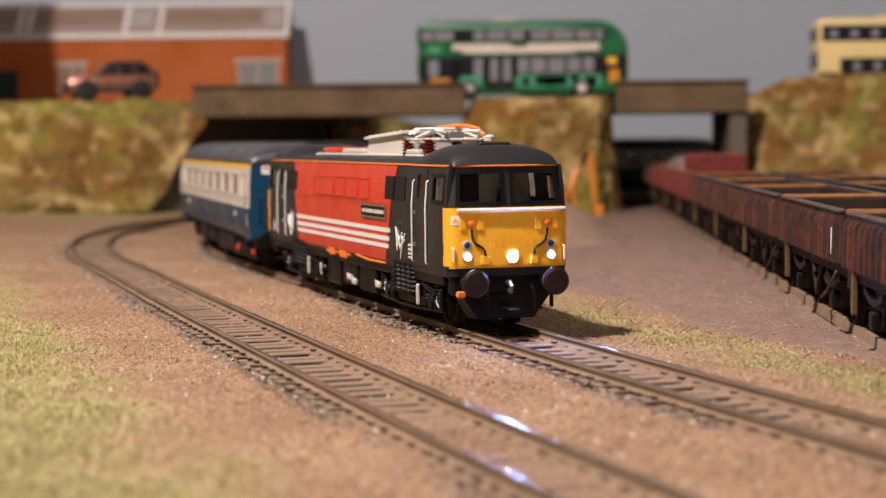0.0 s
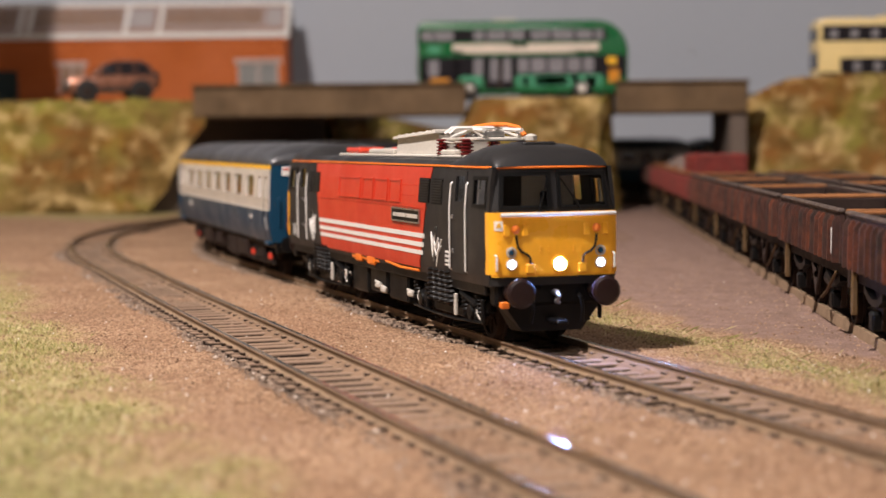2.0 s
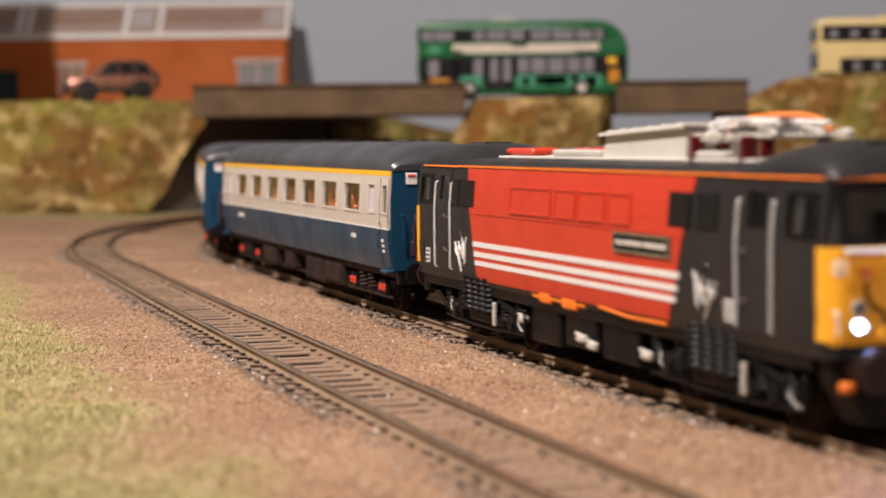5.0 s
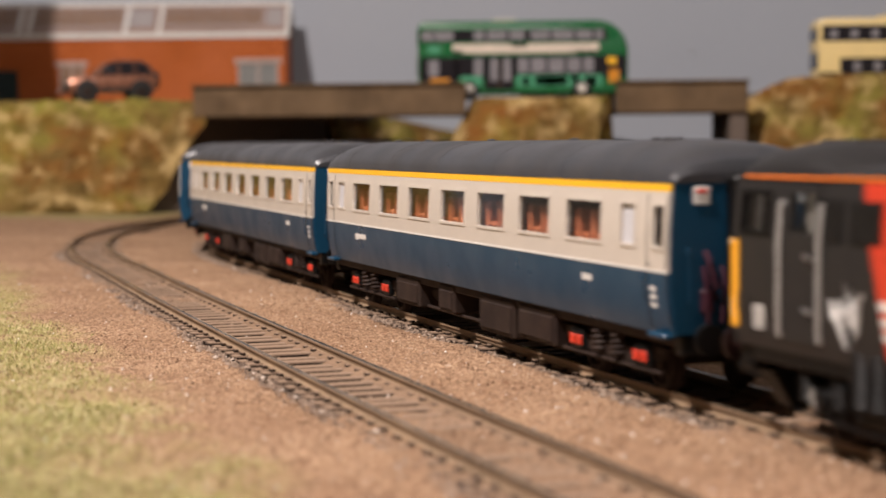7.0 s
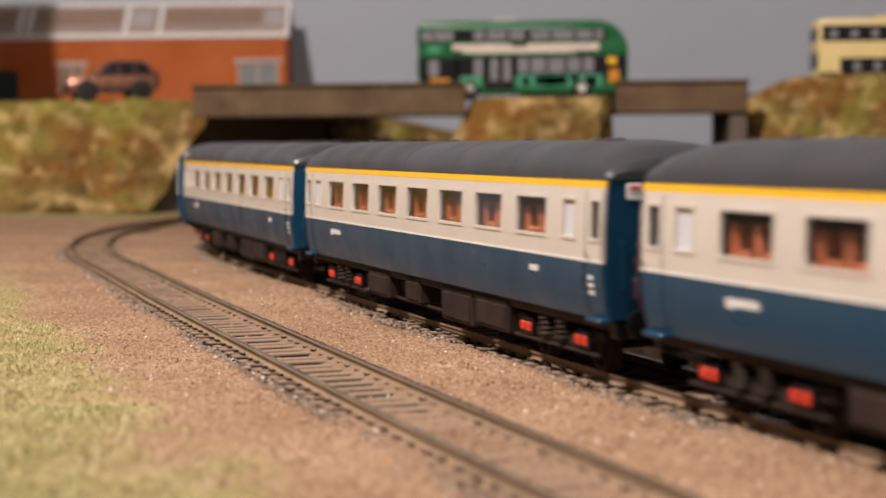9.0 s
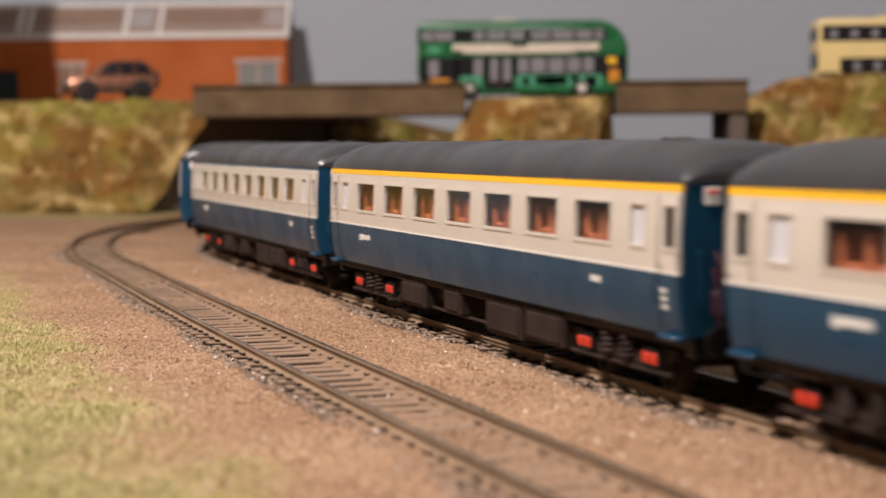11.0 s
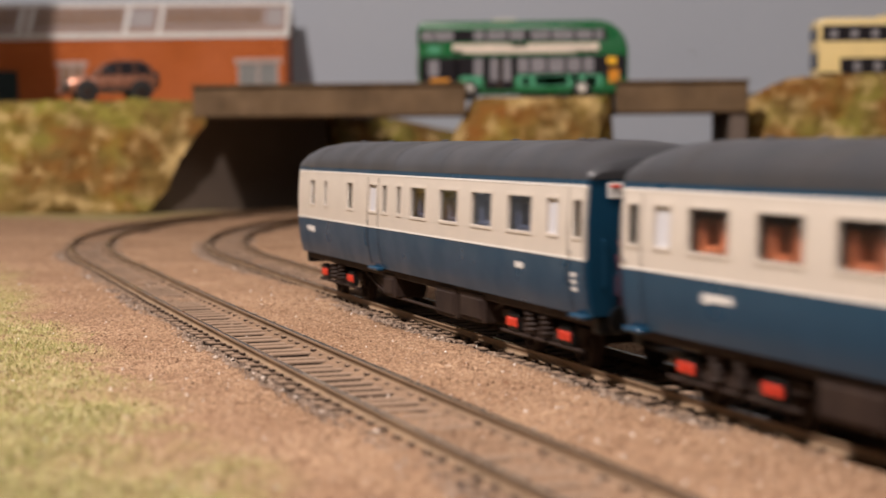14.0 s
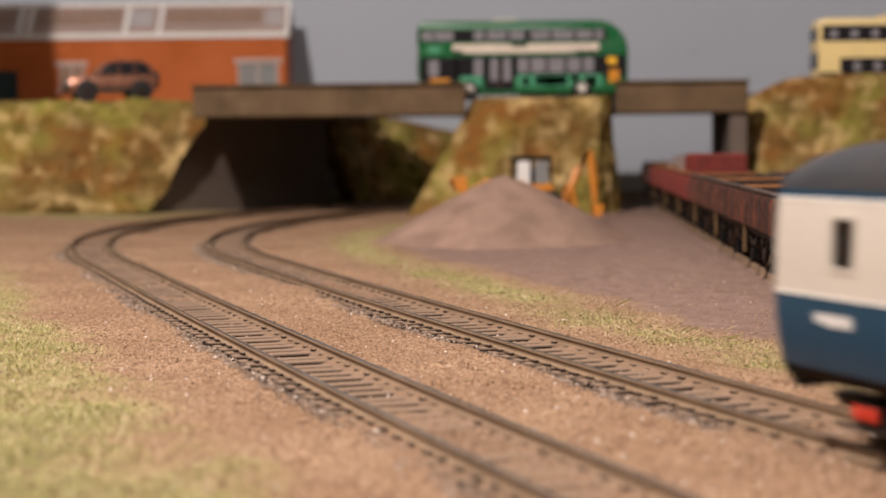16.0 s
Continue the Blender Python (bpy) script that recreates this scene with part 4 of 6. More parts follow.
        put("buffer", Geo().lathe("x", (103, sg * 11.35, 14.0), [(0, 2.4), (5.5, 2.4), (6, 1.8), (11, 1.7), (11.2, 3.75), (12.0, 3.75), (12.5, 3.0), (12.7, 0.05)], 24), BUFFER, "dark round sprung buffer")
        put("brake_pipe", Geo().tube([(108, sg * 6.5, 13), (110, sg * 6.5, 12), (110.5, sg * 6.7, 9), (109.5, sg * 6.9, 6)], 0.5, 6), BLACK)
        put("pipe_tap", Geo().box(107.6, 109.6, sg * 13.6 - 1.2, sg * 13.6 + 1.2, 9.8, 11.6, 0.4), ORANGE if sg < 0 else BLACK, "orange pipe cock" if sg < 0 else "")
    put("warning_label", Geo().holed(nose, [-16.2, -15, -14.2], [29.4, 31.8], [], -0.95, -0.6), WHITE, "white electrical warning label")
    put("label_mark", Geo().slab([(-15.9, 30.2), (-14.6, 30.2), (-15.2, 31.5)], nose, -1.1, -0.8), STRIPE)
    x, y, z = nose(0.7, 20.8, -0.2)
    put("headlight", Geo().lathe("x", (x, y, z), [(0, 2.2), (0.9, 2.2), (1.1, 1.8), (0.8, 1.7), (0.75, 0.05)], 20), YELLOW)
    put("headlight_lens", Geo().lathe("x", (x + 0.8, y, z), [(0, 1.35), (0.45, 1.0), (0.6, 0.05)], 18), LAMP_MAIN if front else FROST, "lit blue-white central headlight" if front else "")
    for u in (-4.3, -2.2, 4.6, 6.8):
        for dz in (0, 1.1):
            x, y, z = nose(u, 24.0 + dz, -0.1)
            put("rivet", Geo().lathe("x", (x, y, z), [(0, 0.22), (0.85, 0.2), (0.95, 0.05)], 8), YELLOW)
    put("buffer_beam", Geo().box(103, 107.6, -15.6, 15.6, 10.2, 17.6, 0.7), BLACK)
    put("air_dam", Geo().loft([[(100, y, 3.6) for y in (-9, 9)] + [(100, y, 10.4) for y in (13, -13)], [(106.5, y, 3.6) for y in (-8, 8)] + [(107, y, 10.4) for y in (13, -13)]]), BLACK)
    put("coupling_hook", Geo().tube([(107, 0, 13.5), (110, 0, 13.6), (111.2, 0, 12.6), (110.6, 0, 11.2), (109.6, 0, 11.4)], 0.7, 8), STEEL)
    put("coupler", Geo().box(104, 114, -1.6, 1.6, 5.6, 7.0, 0.4), BLACK)
    # roof dome over the cab
    rings = []
    for x, top, w in ((73, 47.2, 16.05), (76, 48.2, 16.05), (81, 49.9, 16.05), (88, 51.2, 16.05), (96, 51.2, 16.0), (103, 50.2, 15.9), (106, 48.6, 15.6), (107.4, 46.8, 15.2), (107.9, 45.4, 14.9)):
        ring = []
        for k in range(19):
            a = math.pi * k / 18
            c, s = math.cos(a), math.sin(a)
            bow = 0.6 * (c * c) * (1 if x > 104 else 0)
            ring.append((x - bow, math.copysign(abs(c) ** 0.75, c) * w, 45.1 + (top - 45.1) * s ** 0.8))
        rings.append(ring)
    put("cab_roof", Geo().loft(rings), LOCO_GREY, "domed charcoal cab roof")
    put("roof_vent", Geo().box(88, 99, -4.5, 4.5, 50.4, 51.5, 0.4), LOCO_GREY)
    put("rain_strip", Geo().tube([(75, -16.3, 45.1), (80, -16.3, 45.1), (104, -16.1, 45.1), (106.9, -14.6, 45.1), (107.6, -8, 45.1), (107.8, 0, 45.1), (107.6, 8, 45.1), (106.9, 14.6, 45.1), (104, 16.1, 45.1), (75, 16.3, 45.1)], 0.32, 6), ORANGE, "thin orange line along the roof edge")
    put("cab_floor", Geo().box(72, 106, -15, 15, 17, 31, 0.4), INTERIOR)
    put("cab_bulkhead", Geo().box(84, 85.5, -14.6, 14.6, 17, 46, 0.3), INTERIOR, "pale cab rear wall")
    put("bulkhead_door", Geo().box(85.6, 86.4, -9.5, -0.5, 17, 44, 0.2), BLACK)
    put("driver_seat", Geo().box(89, 94, 4, 9, 31, 34.5, 0.8).box(87.5, 89.2, 4, 9, 31, 38.5, 0.5), BLACK)
    for sg in (-1, 1):
        fn, dx, lx = loco_side(sg), 0 if front else 11, 72.2 if front else 96.2
        w = put("cab_window", Geo().holed(fn, [94.1, 95.2, 103.9, 105.0], [34.8, 35.8, 41.9, 42.9], [(95.2, 103.9, 35.8, 41.9)], -0.2, 0.5), BLACK, "framed cab side window")
        part("pane", Geo().holed(fn, [94.8, 104.4], [35.4, 42.3], [], 0.25, 0.4), GLASS, w)
        part("glazing_bar", Geo().holed(fn, [98.4, 98.9], [35.8, 41.9], [], -0.05, 0.5), STEEL, w)
        d = put("cab_door", Geo().holed(fn, [79.0, 89.0], [17.2, 34, 40, 44.2], [(80.6, 87.4, 36, 42.6)], -0.22, 0.4), LOCO_GREY, "charcoal cab door with drop window")
        part("pane", Geo().holed(fn, [80.2, 87.8], [35.6, 43.0], [], 0.15, 0.3), GLASS, d)
        for z in (31.5, 22.5):
            part("door_handle", Geo().tube([(80.0, sg * 17.5, z), (80.0, sg * 18.1, z + 0.3), (81.2, sg * 18.1, z + 0.9)], 0.3, 6), STEEL, d)
        for x in (77.5, 90.4):
            put("grab_rail", Geo().tube([fn(x, 17.8, 0), fn(x, 18.2, -0.55), fn(x, 34, -0.55), fn(x, 40.6, -0.55), fn(x, 41.1, 0)], 0.24, 6), WHITE, "white vertical grab rail")
        put("data_label", Geo().holed(fn, [lx, lx + 3.4], [18.6, 22.6], [], -0.12, 0.1), WHITE, "small white data panel")
        for k in range(3):
            put("label_bar", Geo().holed(fn, [lx + 0.4, lx + 3.0], [19.1 + k * 1.2, 19.6 + k * 1.2], [], -0.2, 0.0), LOCO_GREY)
        put("cover_plate", Geo().holed(fn, [101.5, 105.3], [21.3, 24.4], [], -0.2, 0.1), LOCO_GREY)
        put("side_grille", Geo().holed(fn, [60.2 + dx, 69.2 + dx], [34.7, 41.7], [], -0.12, 0.1), BLACK, "black louvred grille")
        put("side_grille", Geo().holed(fn, [48.6 + dx, 58.0 + dx], [34.9, 41.7], [], -0.32, 0.1), BLACK, "black louvred grille")
        for k in range(9):
            z = 35.3 + k * 0.72
            put("louvre", Geo().holed(fn, [48.9 + dx, 57.7 + dx], [z, z + 0.3], [], -0.5, 0.0), LOCO_GREY)
            put("louvre", Geo().holed(fn, [60.5 + dx, 68.9 + dx], [z - 0.1, z + 0.2], [], -0.3, 0.0), LOCO_GREY)
        # swash of white strokes, a plain emblem
        for stroke in ([(59.8, 27.0), (60.8, 25.5), (61.3, 20.2)], [(61.3, 20.2), (62.6, 24.8), (64.6, 28.4)], [(61.9, 19.0), (63.6, 23.0), (64.6, 20.6), (66.0, 24.0)], [(64.2, 17.8), (66.6, 22.4), (69.0, 25.3)], [(66.2, 24.6), (67.4, 22.2), (68.8, 23.6)], [(62.2, 25.4), (64.2, 23.0), (66.2, 25.6)]):
            put("emblem_stroke", Geo().tube([fn(u + 0.5 * dx, w, -0.05) for u, w in stroke], [0.2, 0.45, 0.25], 6), WHITE, "white brush-like emblem stroke")


def locomotive():
    t = thing("electric_locomotive", pose(0, 0, 0), "red and charcoal model electric locomotive with lit headlights", "locomotive")
    for sg in (-1, 1):
        fn = loco_side(sg)
        holes = [(a, b, z0, z1) if s > 0 else (-b - 6, -a - 6, z0, z1) for s in (1, -1) for a, b, z0, z1 in ((95.0, 104.2, 35.6, 42.1), (80.4, 87.6, 35.8, 42.8))]
        part("body_side", Geo().holed(fn, np.linspace(-113.3, 107.3, 12), [15.2, 17, 18, 26, 34, 37, 40, 45.2], holes, 0.0, 1.0), LOCO_GREY, t, "charcoal body side")
        g = Geo()
        zs = [16.4, 18.0, 26.0, 34.0, 37.0, 40.0, 44.7]
        rings = []
        for z in zs:
            a = -63.2 - 8.8 * (z - 16.4) / 28.3
            b = 48.8 + 10.4 * (z - 16.4) / 28.3
            rings.append([fn(a, z, -0.2), fn(b, z, -0.2), fn(b, z, 0.2), fn(a, z, 0.2)])
        r = part("red_panel", g.loft(rings), LOCO_RED, t, "glossy red livery panel")
        for z0, z1 in ((24.9, 26.2), (22.4, 23.7), (20.2, 21.4)):
            part("stripe", fine_slab(-66.2 + (26 - z0) * 0.3, 54.0 - (26 - z0) * 0.35, z0, z1, fn, -0.34, 0.0, 4), WHITE, r, "white livery stripe")
        for u0, u1 in ((-39, -13), (-10.5, 1.5), (3.0, 17.5), (19.5, 31)):
            part("raised_panel", Geo().holed(fn, [u0, u0 + 0.5, u1 - 0.5, u1], [34.3, 34.8, 40.4, 40.9], [(u0 + 0.5, u1 - 0.5, 34.8, 40.4)], -0.55, 0.0).holed(fn, [u0 + 0.4, u1 - 0.4], [34.7, 40.5], [], -0.32, 0), LOCO_RED, r, "raised red access panel")
        part("panel_seam", fine_slab(-66, 56, 33.2, 33.5, fn, -0.36, 0, 4), LOCO_RED, r)
        for k in range(12):
            u, w = 33 + (k % 6) * 2.6, 36.5 + 3 * (k // 6)
            part("rivet", Geo().lathe("y", fn(u, w, 0), [(sg * 0, 0.2), (sg * 0.4, 0.18), (sg * 0.45, 0.02)], 6), LOCO_RED, r)
        n = part("nameplate", Geo().holed(fn, [23.4, 50.4], [28.9, 32.6], [], -0.55, 0), BLACK, t, "black nameplate with silver edge")
        part("plate_rim", Geo().holed(fn, [23.2, 23.8, 50.0, 50.6], [28.7, 29.2, 32.3, 32.8], [(23.8, 50.0, 29.2, 32.3)], -0.7, -0.3), STEEL, n)
        for u, k in ((25, 2.6), (28.4, 9.0), (38.3, 10.6)):
            part("lettering_bar", Geo().holed(fn, [u, u + k], [30.2, 31.3], [], -0.75, -0.4), PALE, n, "unreadable silver lettering")
        part("cantrail_line", fine_slab(-81, 75, 45.0, 45.5, fn, -0.3, 0.1, 6), ORANGE, t, "thin orange line along the roof edge")
        part("sole_bar", Geo().box(-108, 102, sg * 14.4, sg * 16.3, 12.6, 15.8, 0.4), BLACK, t)
        part("orange_beam", Geo().box(-26, 6, sg * 15.8, sg * 16.8, 15.0, 16.2, 0.3).box(-21, -14, sg * 15.2, sg * 17.2, 14.2, 17.0, 0.5).box(-7, 1, sg * 15.2, sg * 17.2, 14.0, 16.8, 0.5), ORANGE, t, "orange lifting beam")
        part("orange_pipe", Geo().tube([(14, sg * 16.9, 16.2), (30, sg * 17.1, 15.4), (48, sg * 17.2, 15.6)], 0.4, 6), ORANGE, t)
        for a, b, z0 in ((-30, -12, 4.4), (12, 31, 4.8), (-9, 9, 5.6)):
            part("equipment_box", Geo().box(a, b, sg * 7, sg * 15.4, z0, 13, 0.6), BLACK, t)
        for x, z in ((2, 8), (8, 7), (36, 8), (-34, 9)):
            part("pipe_fitting", Geo().box(x - 2.2, x + 2.2, sg * 15.2, sg * 16.6, z - 0.9, z + 0.9, 0.5).tube([(x - 3, sg * 16, z + 1), (x + 3, sg * 16, z + 0.6)], 0.4, 6), PALE, t, "pale pipe fitting")
    for bx in (65.5, -65.5):
        b = part("bogie", Geo().box(-9, 9, -12, 12, 6, 11, 0.6).box(-32, 32, -1, 1, 6, 9, 0.4), BLACK, t, "black bogie with coil springs")
        b.location = (bx * 0.001, 0, 0)
        for ax in (21.5, -21.5):
            wheelset(ax, 7.2, b)
        for sg in (-1, 1):
            part("side_frame", Geo().box(-31, 31, sg * 11.6, sg * 13.6, 7.4, 10.6, 0.5).box(-13, 13, sg * 11.6, sg * 14.2, 5.0, 8.0, 0.5), BLACK, b)
            for ax in (21.5, -21.5):
                part("axlebox", Geo().box(ax - 3.4, ax + 3.4, sg * 12.6, sg * 15.0, 4.6, 10.0, 0.8).lathe("y", (ax, sg * 15, 7.2), [(0, 2.2), (sg * 0.7, 2.0), (sg * 0.8, 0.05)], 14), BLACK, b)
                for q in (-5.2, 5.2):
                    part("spring", coil(ax + q, sg * 14.0, 6.6, 13.0, 1.5, 0.42, 6), BLACK, b)
            for q in (-7.5, -2.5, 2.5, 7.5):
                part("spring", coil(q, sg * 15.4, 7.8, 17.0, 2.0, 0.5, 7), BLACK, b, "glossy black bolster spring")
            part("brake_rod", Geo().tube([(-30, sg * 14.6, 5.0), (-8, sg * 15.2, 4.4), (8, sg * 15.2, 4.4), (30, sg * 14.6, 5.0)], 0.4, 6), BLACK, b)
            for q in (-12.5, 12.0, 33.5):
                part("footstep", Geo().box(q - 0.6, q + 0.6, sg * 15.6, sg * 16.6, 5.5, 11.5, 0.3), PALE if q == 12.0 else BLACK, b)
            for q in (-24, 27):
                part("brake_pipe", Geo().tube([(q, sg * 15.2, 9.5), (q + 0.6, sg * 15.7, 7.5), (q + 2.4, sg * 15.5, 6.0), (q + 4, sg * 15.2, 5.8)], 0.2, 6), PALE, b, "white brake pipe")
            part("damper", Geo().tube([(14, sg * 15.2, 12), (27, sg * 15.4, 9.4)], 0.8, 8), BLACK, b)
    # roof well with its gear
    part("roof", Geo().loft([[(x, y, z) for y, z in ((-16.1, 45.1), (-14.6, 46.6), (-10.5, 47.2), (10.5, 47.2), (14.6, 46.6), (16.1, 45.1))] for x in (-81, 75)]), LOCO_GREY, t, "charcoal flat roof")
    part("roof_tray", Geo().box(-68, 68, -9.5, 9.5, 47.1, 48.0, 0.3), PALE, t, "pale grey roof tray")
    part("roof_hatch", Geo().loft([[(x, y, z) for y, z in ((-w, 48), (w, 48), (w - 0.5, h), (0.5 - w, h))] for x, w, h in ((-4, 7.9, 52.0), (-2.8, 8.1, 52.8), (36, 8.1, 54.1), (37.5, 7.9, 53.6))]), PALE, t, "pale ribbed air-intake hatch")
    part("hatch_lid", Geo().loft([[(x, y, z) for y, z in ((-8.9, h), (8.9, h), (8.7, h + 0.7), (-8.7, h + 0.7))] for x, h in ((-4.6, 52.6), (38.4, 54.2))]), PALE, t)
    for k in range(6):
        part("hatch_rib", Geo().box(-2 + k * 7.0, 0.2 + k * 7.0, -8.0, 8.0, 53.1 + k * 0.26, 53.9 + k * 0.26, 0.2), PALE, t)
    for x0, x1, y0, y1, z1 in ((-32, -4, -9, -6, 49.6), (-34, -2, -5, 4, 48.9), (41.8, 56, -9.2, -6.5, 49.4)):
        part("tray_box", Geo().box(x0, x1, y0, y1, 47.9, z1, 0.4), PALE, t)
    for x0, x1, y0, y1 in ((-62, -48, -8, -3), (-45, -38, 2, 8), (-72, -64, -6, 6)):
        part("red_cover", Geo().box(x0, x1, y0, y1, 47.9, 49.9, 0.7), LOCO_RED, t, "red roof cover")
    for x, y, h in ((43, -8, 4.6), (45, -3.5, 4.2), (64, -8, 4.2), (44, 7, 4.4), (66, 7, 4.4)):
        z0 = 47.6
        prof = [(0, 1.3)]
        k = 0.3
        while k < h:
            prof += [(k, 1.2), (k + 0.25, 2.0), (k + 0.5, 2.0), (k + 0.75, 1.2)]
            k += 0.95
        part("insulator", Geo().lathe("z", (x, y, z0), prof + [(h, 1.0), (h + 0.2, 0.05)], 14), OXBLOOD, t, "dark red ribbed insulator")
    p = part("pantograph", Geo().box(40, 72, -7.6, -6.0, 51.8, 52.8, 0.3).box(40, 74, 6.0, 7.6, 52.0, 53.0, 0.3).box(40, 43, -7, 7, 51.7, 52.7, 0.3).box(66, 70, -7, 7, 51.7, 52.7, 0.3), PALE, t, "folded pale grey pantograph")
    for y in (-5, 5):
        part("arm", Geo().tube([(42, y, 52.8), (56, y * 0.7, 55.0), (71, y * 1.1, 54.6)], 0.6, 6), WHITE, p)
        part("arm", Geo().tube([(70, y, 52.8), (60, y * 0.8, 54.4), (50, y * 0.5, 54.8)], 0.5, 6), PALE, p)
    for x in (54, 58):
        part("contact_strip", Geo().tube([(x, -11, 53.8), (x, -9, 55.4), (x, 9, 55.4), (x, 11, 53.8)], 0.55, 6), WHITE, p)
    for k in range(6):
        part("link", Geo().box(46 + k * 3.6, 47.8 + k * 3.6, -3.5 + k % 2, 3.5 - k % 2, 52.7, 53.8 + 0.3 * (k % 3), 0.3), STEEL, p)
    part("end_cap", Geo().lathe("z", (74, 7, 51.8), [(0, 1.6), (1.2, 1.6), (1.7, 0.9), (1.8, 0.05)], 12), PALE, p)
    part("roof_cable", Geo().tube([(45.5, -4.5, 49.9), (46.5, -4, 52.4), (49, -3, 54.6), (53, -1.5, 55.8), (58, 2, 56.3), (62, 4.5, 56.2), (65.5, 6.5, 55.4), (68, 7.5, 53.2)], 0.6, 8), ORANGE, t, "orange high-voltage roof cable")
    part("bus_bar", Geo().tube([(40, -8, 52.0), (50, -8, 51.3), (64, -7.5, 51.8)], 0.3, 6), PALE, t)
    part("bus_bar", Geo().tube([(-60, 4, 49.4), (-30, 9, 50.4), (20, 6, 53)], 0.3, 6), STEEL, t)
    loco_cab(t, True)
    loco_cab(t, False)
    TRAIN.append(t)


locomotive()
COACH_PROFILE = [(13.6, 16.9), (17.0, 17.8), (22.0, 18.4), (26.0, 18.5), (33.0, 18.45), (38.0, 18.15), (43.6, 17.6)]


def coach_side(sign):
    def fn(u, w, d):
        return (u, sign * (lerp_profile(COACH_PROFILE, w) - d), w)
    return fn


RIGHT = coach_side(-1)
SHARED = {}


def shared(key, make, material):
    if key not in SHARED:
        SHARED[key] = mesh_of(key.split(":")[0], make(), material)
    return SHARED[key]


def coach(kind, label):
    t = thing("passenger_coach", pose(0, 0, 0), label, "railway coach", "coaches of the train")
    if kind == "first":
        wide = [(-98.8 + 29.7 * k, -79.2 + 29.7 * k) for k in range(7)]
        narrow = []
    elif kind == "standard":
        wide = [(-102 + 26.1 * k, -85.8 + 26.1 * k) for k in range(8)]
        narrow = []
    else:
        wide = [(3.3, 17.6), (30.0, 45.3), (56.2, 71.8), (83.0, 99.4)]
        narrow = [(-114.3, -107.6), (-95.4, -91.0), (-65.5, -58.5), (-25.2, -20.2), (-10.4, -5.8)]
    frosted = [(109.0, 116.2), (-116.6, -109.0)] if kind != "brake" else [(109.0, 116.2), (-40.0, -31.2)]
    doors = [(122.0, 131.0), (-131.0, -122.0)] if kind != "brake" else [(122.0, 131.0), (-41.5, -29.8)]
    drop = [(a + 2.6, b - 1.2) for a, b in doors] if kind != "brake" else [(124.6, 129.8)]
    zt = 39.1
    cloth = SEAT_BLUE if kind == "brake" else SEAT
    for sg in (-1, 1):
        fn = coach_side(sg)
        spin = pose(0, 0, 0, 0, 0, 0 if sg < 0 else 180)
        holes = [(a, b, 30.4, zt) for a, b in wide] + [(a, b, 30.6, zt) for a, b in narrow + frosted + drop]
        part("lower_side", Geo().holed(fn, [-131.6, 131.6], [13.6, 15, 17, 19.5, 22, 24, 26], [], 0, 1.0), COACH_BLUE, t, "blue lower body side")
        part("upper_side", Geo().holed(fn, np.linspace(-131.6, 131.6, 6), [26, 29.5, 33, 35.5, 38, 41.7], holes, 0, 1.0), CREAM, t, "pale grey upper body side")
        part("waist_line", Geo().holed(fn, [-131.6, 131.6], [25.8, 26.25], [], -0.12, 0.2), WHITE, t)
        if kind == "first":
            part("cantrail_stripe", Geo().holed(fn, [-131.6, 131.6], [41.72, 43.2], [], -0.05, 1.0), STRIPE, t, "yellow first-class stripe")
        else:
            part("cantrail_stripe", Geo().holed(fn, [-131.6, 131.6], [42.15, 43.4], [], -0.05, 1.0), COACH_BLUE, t, "blue band below the roof")
            part("cantrail_line", Geo().holed(fn, [-131.6, 131.6], [41.7, 42.14], [], -0.1, 1.0), WHITE, t)

        def pane_of(a, b, z0, name, glazing, frame_mat):
            w, c = round((b - a) / 2, 2), (a + b) / 2
            f = part(name, shared(f"{name}:{w}:{z0}", lambda: Geo().holed(RIGHT, [-w - 0.45, -w + 0.25, w - 0.25, w + 0.45], [z0 - 0.45, z0 + 0.25, zt - 0.25, zt + 0.45], [(-w + 0.25, w - 0.25, z0 + 0.25, zt - 0.25)], -0.22, 0.5), frame_mat), frame_mat, t)
            f.matrix_local = pose(c * 0.001, 0, 0) @ spin
            part("pane", shared(f"pane:{w}:{z0}:{glazing.name}", lambda: Geo().holed(RIGHT, [-w, w], [z0, zt], [], 0.45, 0.6), glazing), glazing, f)
            return f

        for a, b in wide:
            pane_of(a, b, 30.4, "window", GLASS, CREAM)
        for a, b in narrow + drop:
            pane_of(a, b, 30.6, "narrow_window", GLASS, CREAM)
        for a, b in frosted:
            pane_of(a, b, 30.6, "frosted_window", FROST, CREAM)
        for a, b in doors:
            for u in (a, b):
                part("door_edge", Geo().holed(fn, [u - 0.16, u + 0.16], [14.5, 17, 22, 26, 33, 41], [], -0.1, 0.3), GRIME, t)
            part("door_handle", Geo().tube([fn(a + 1.2, 27.6, -0.1), fn(a + 1.2, 27.6, -0.6), fn(a + 2.4, 27.2, -0.6)], 0.22, 5), STEEL, t)
            part("grab_rail", Geo().tube([fn(a - 1.0, 20, 0), fn(a - 1.0, 20.3, -0.6), fn(a - 1.0, 24.6, -0.6), fn(a - 1.0, 25, 0)], 0.2, 5), COACH_BLUE, t)
            part("door_step", Geo().box(a + 0.5, b - 0.5, sg * 16.4, sg * 18.8, 12.9, 13.9, 0.3), COACH_BLUE, t, "blue footstep")
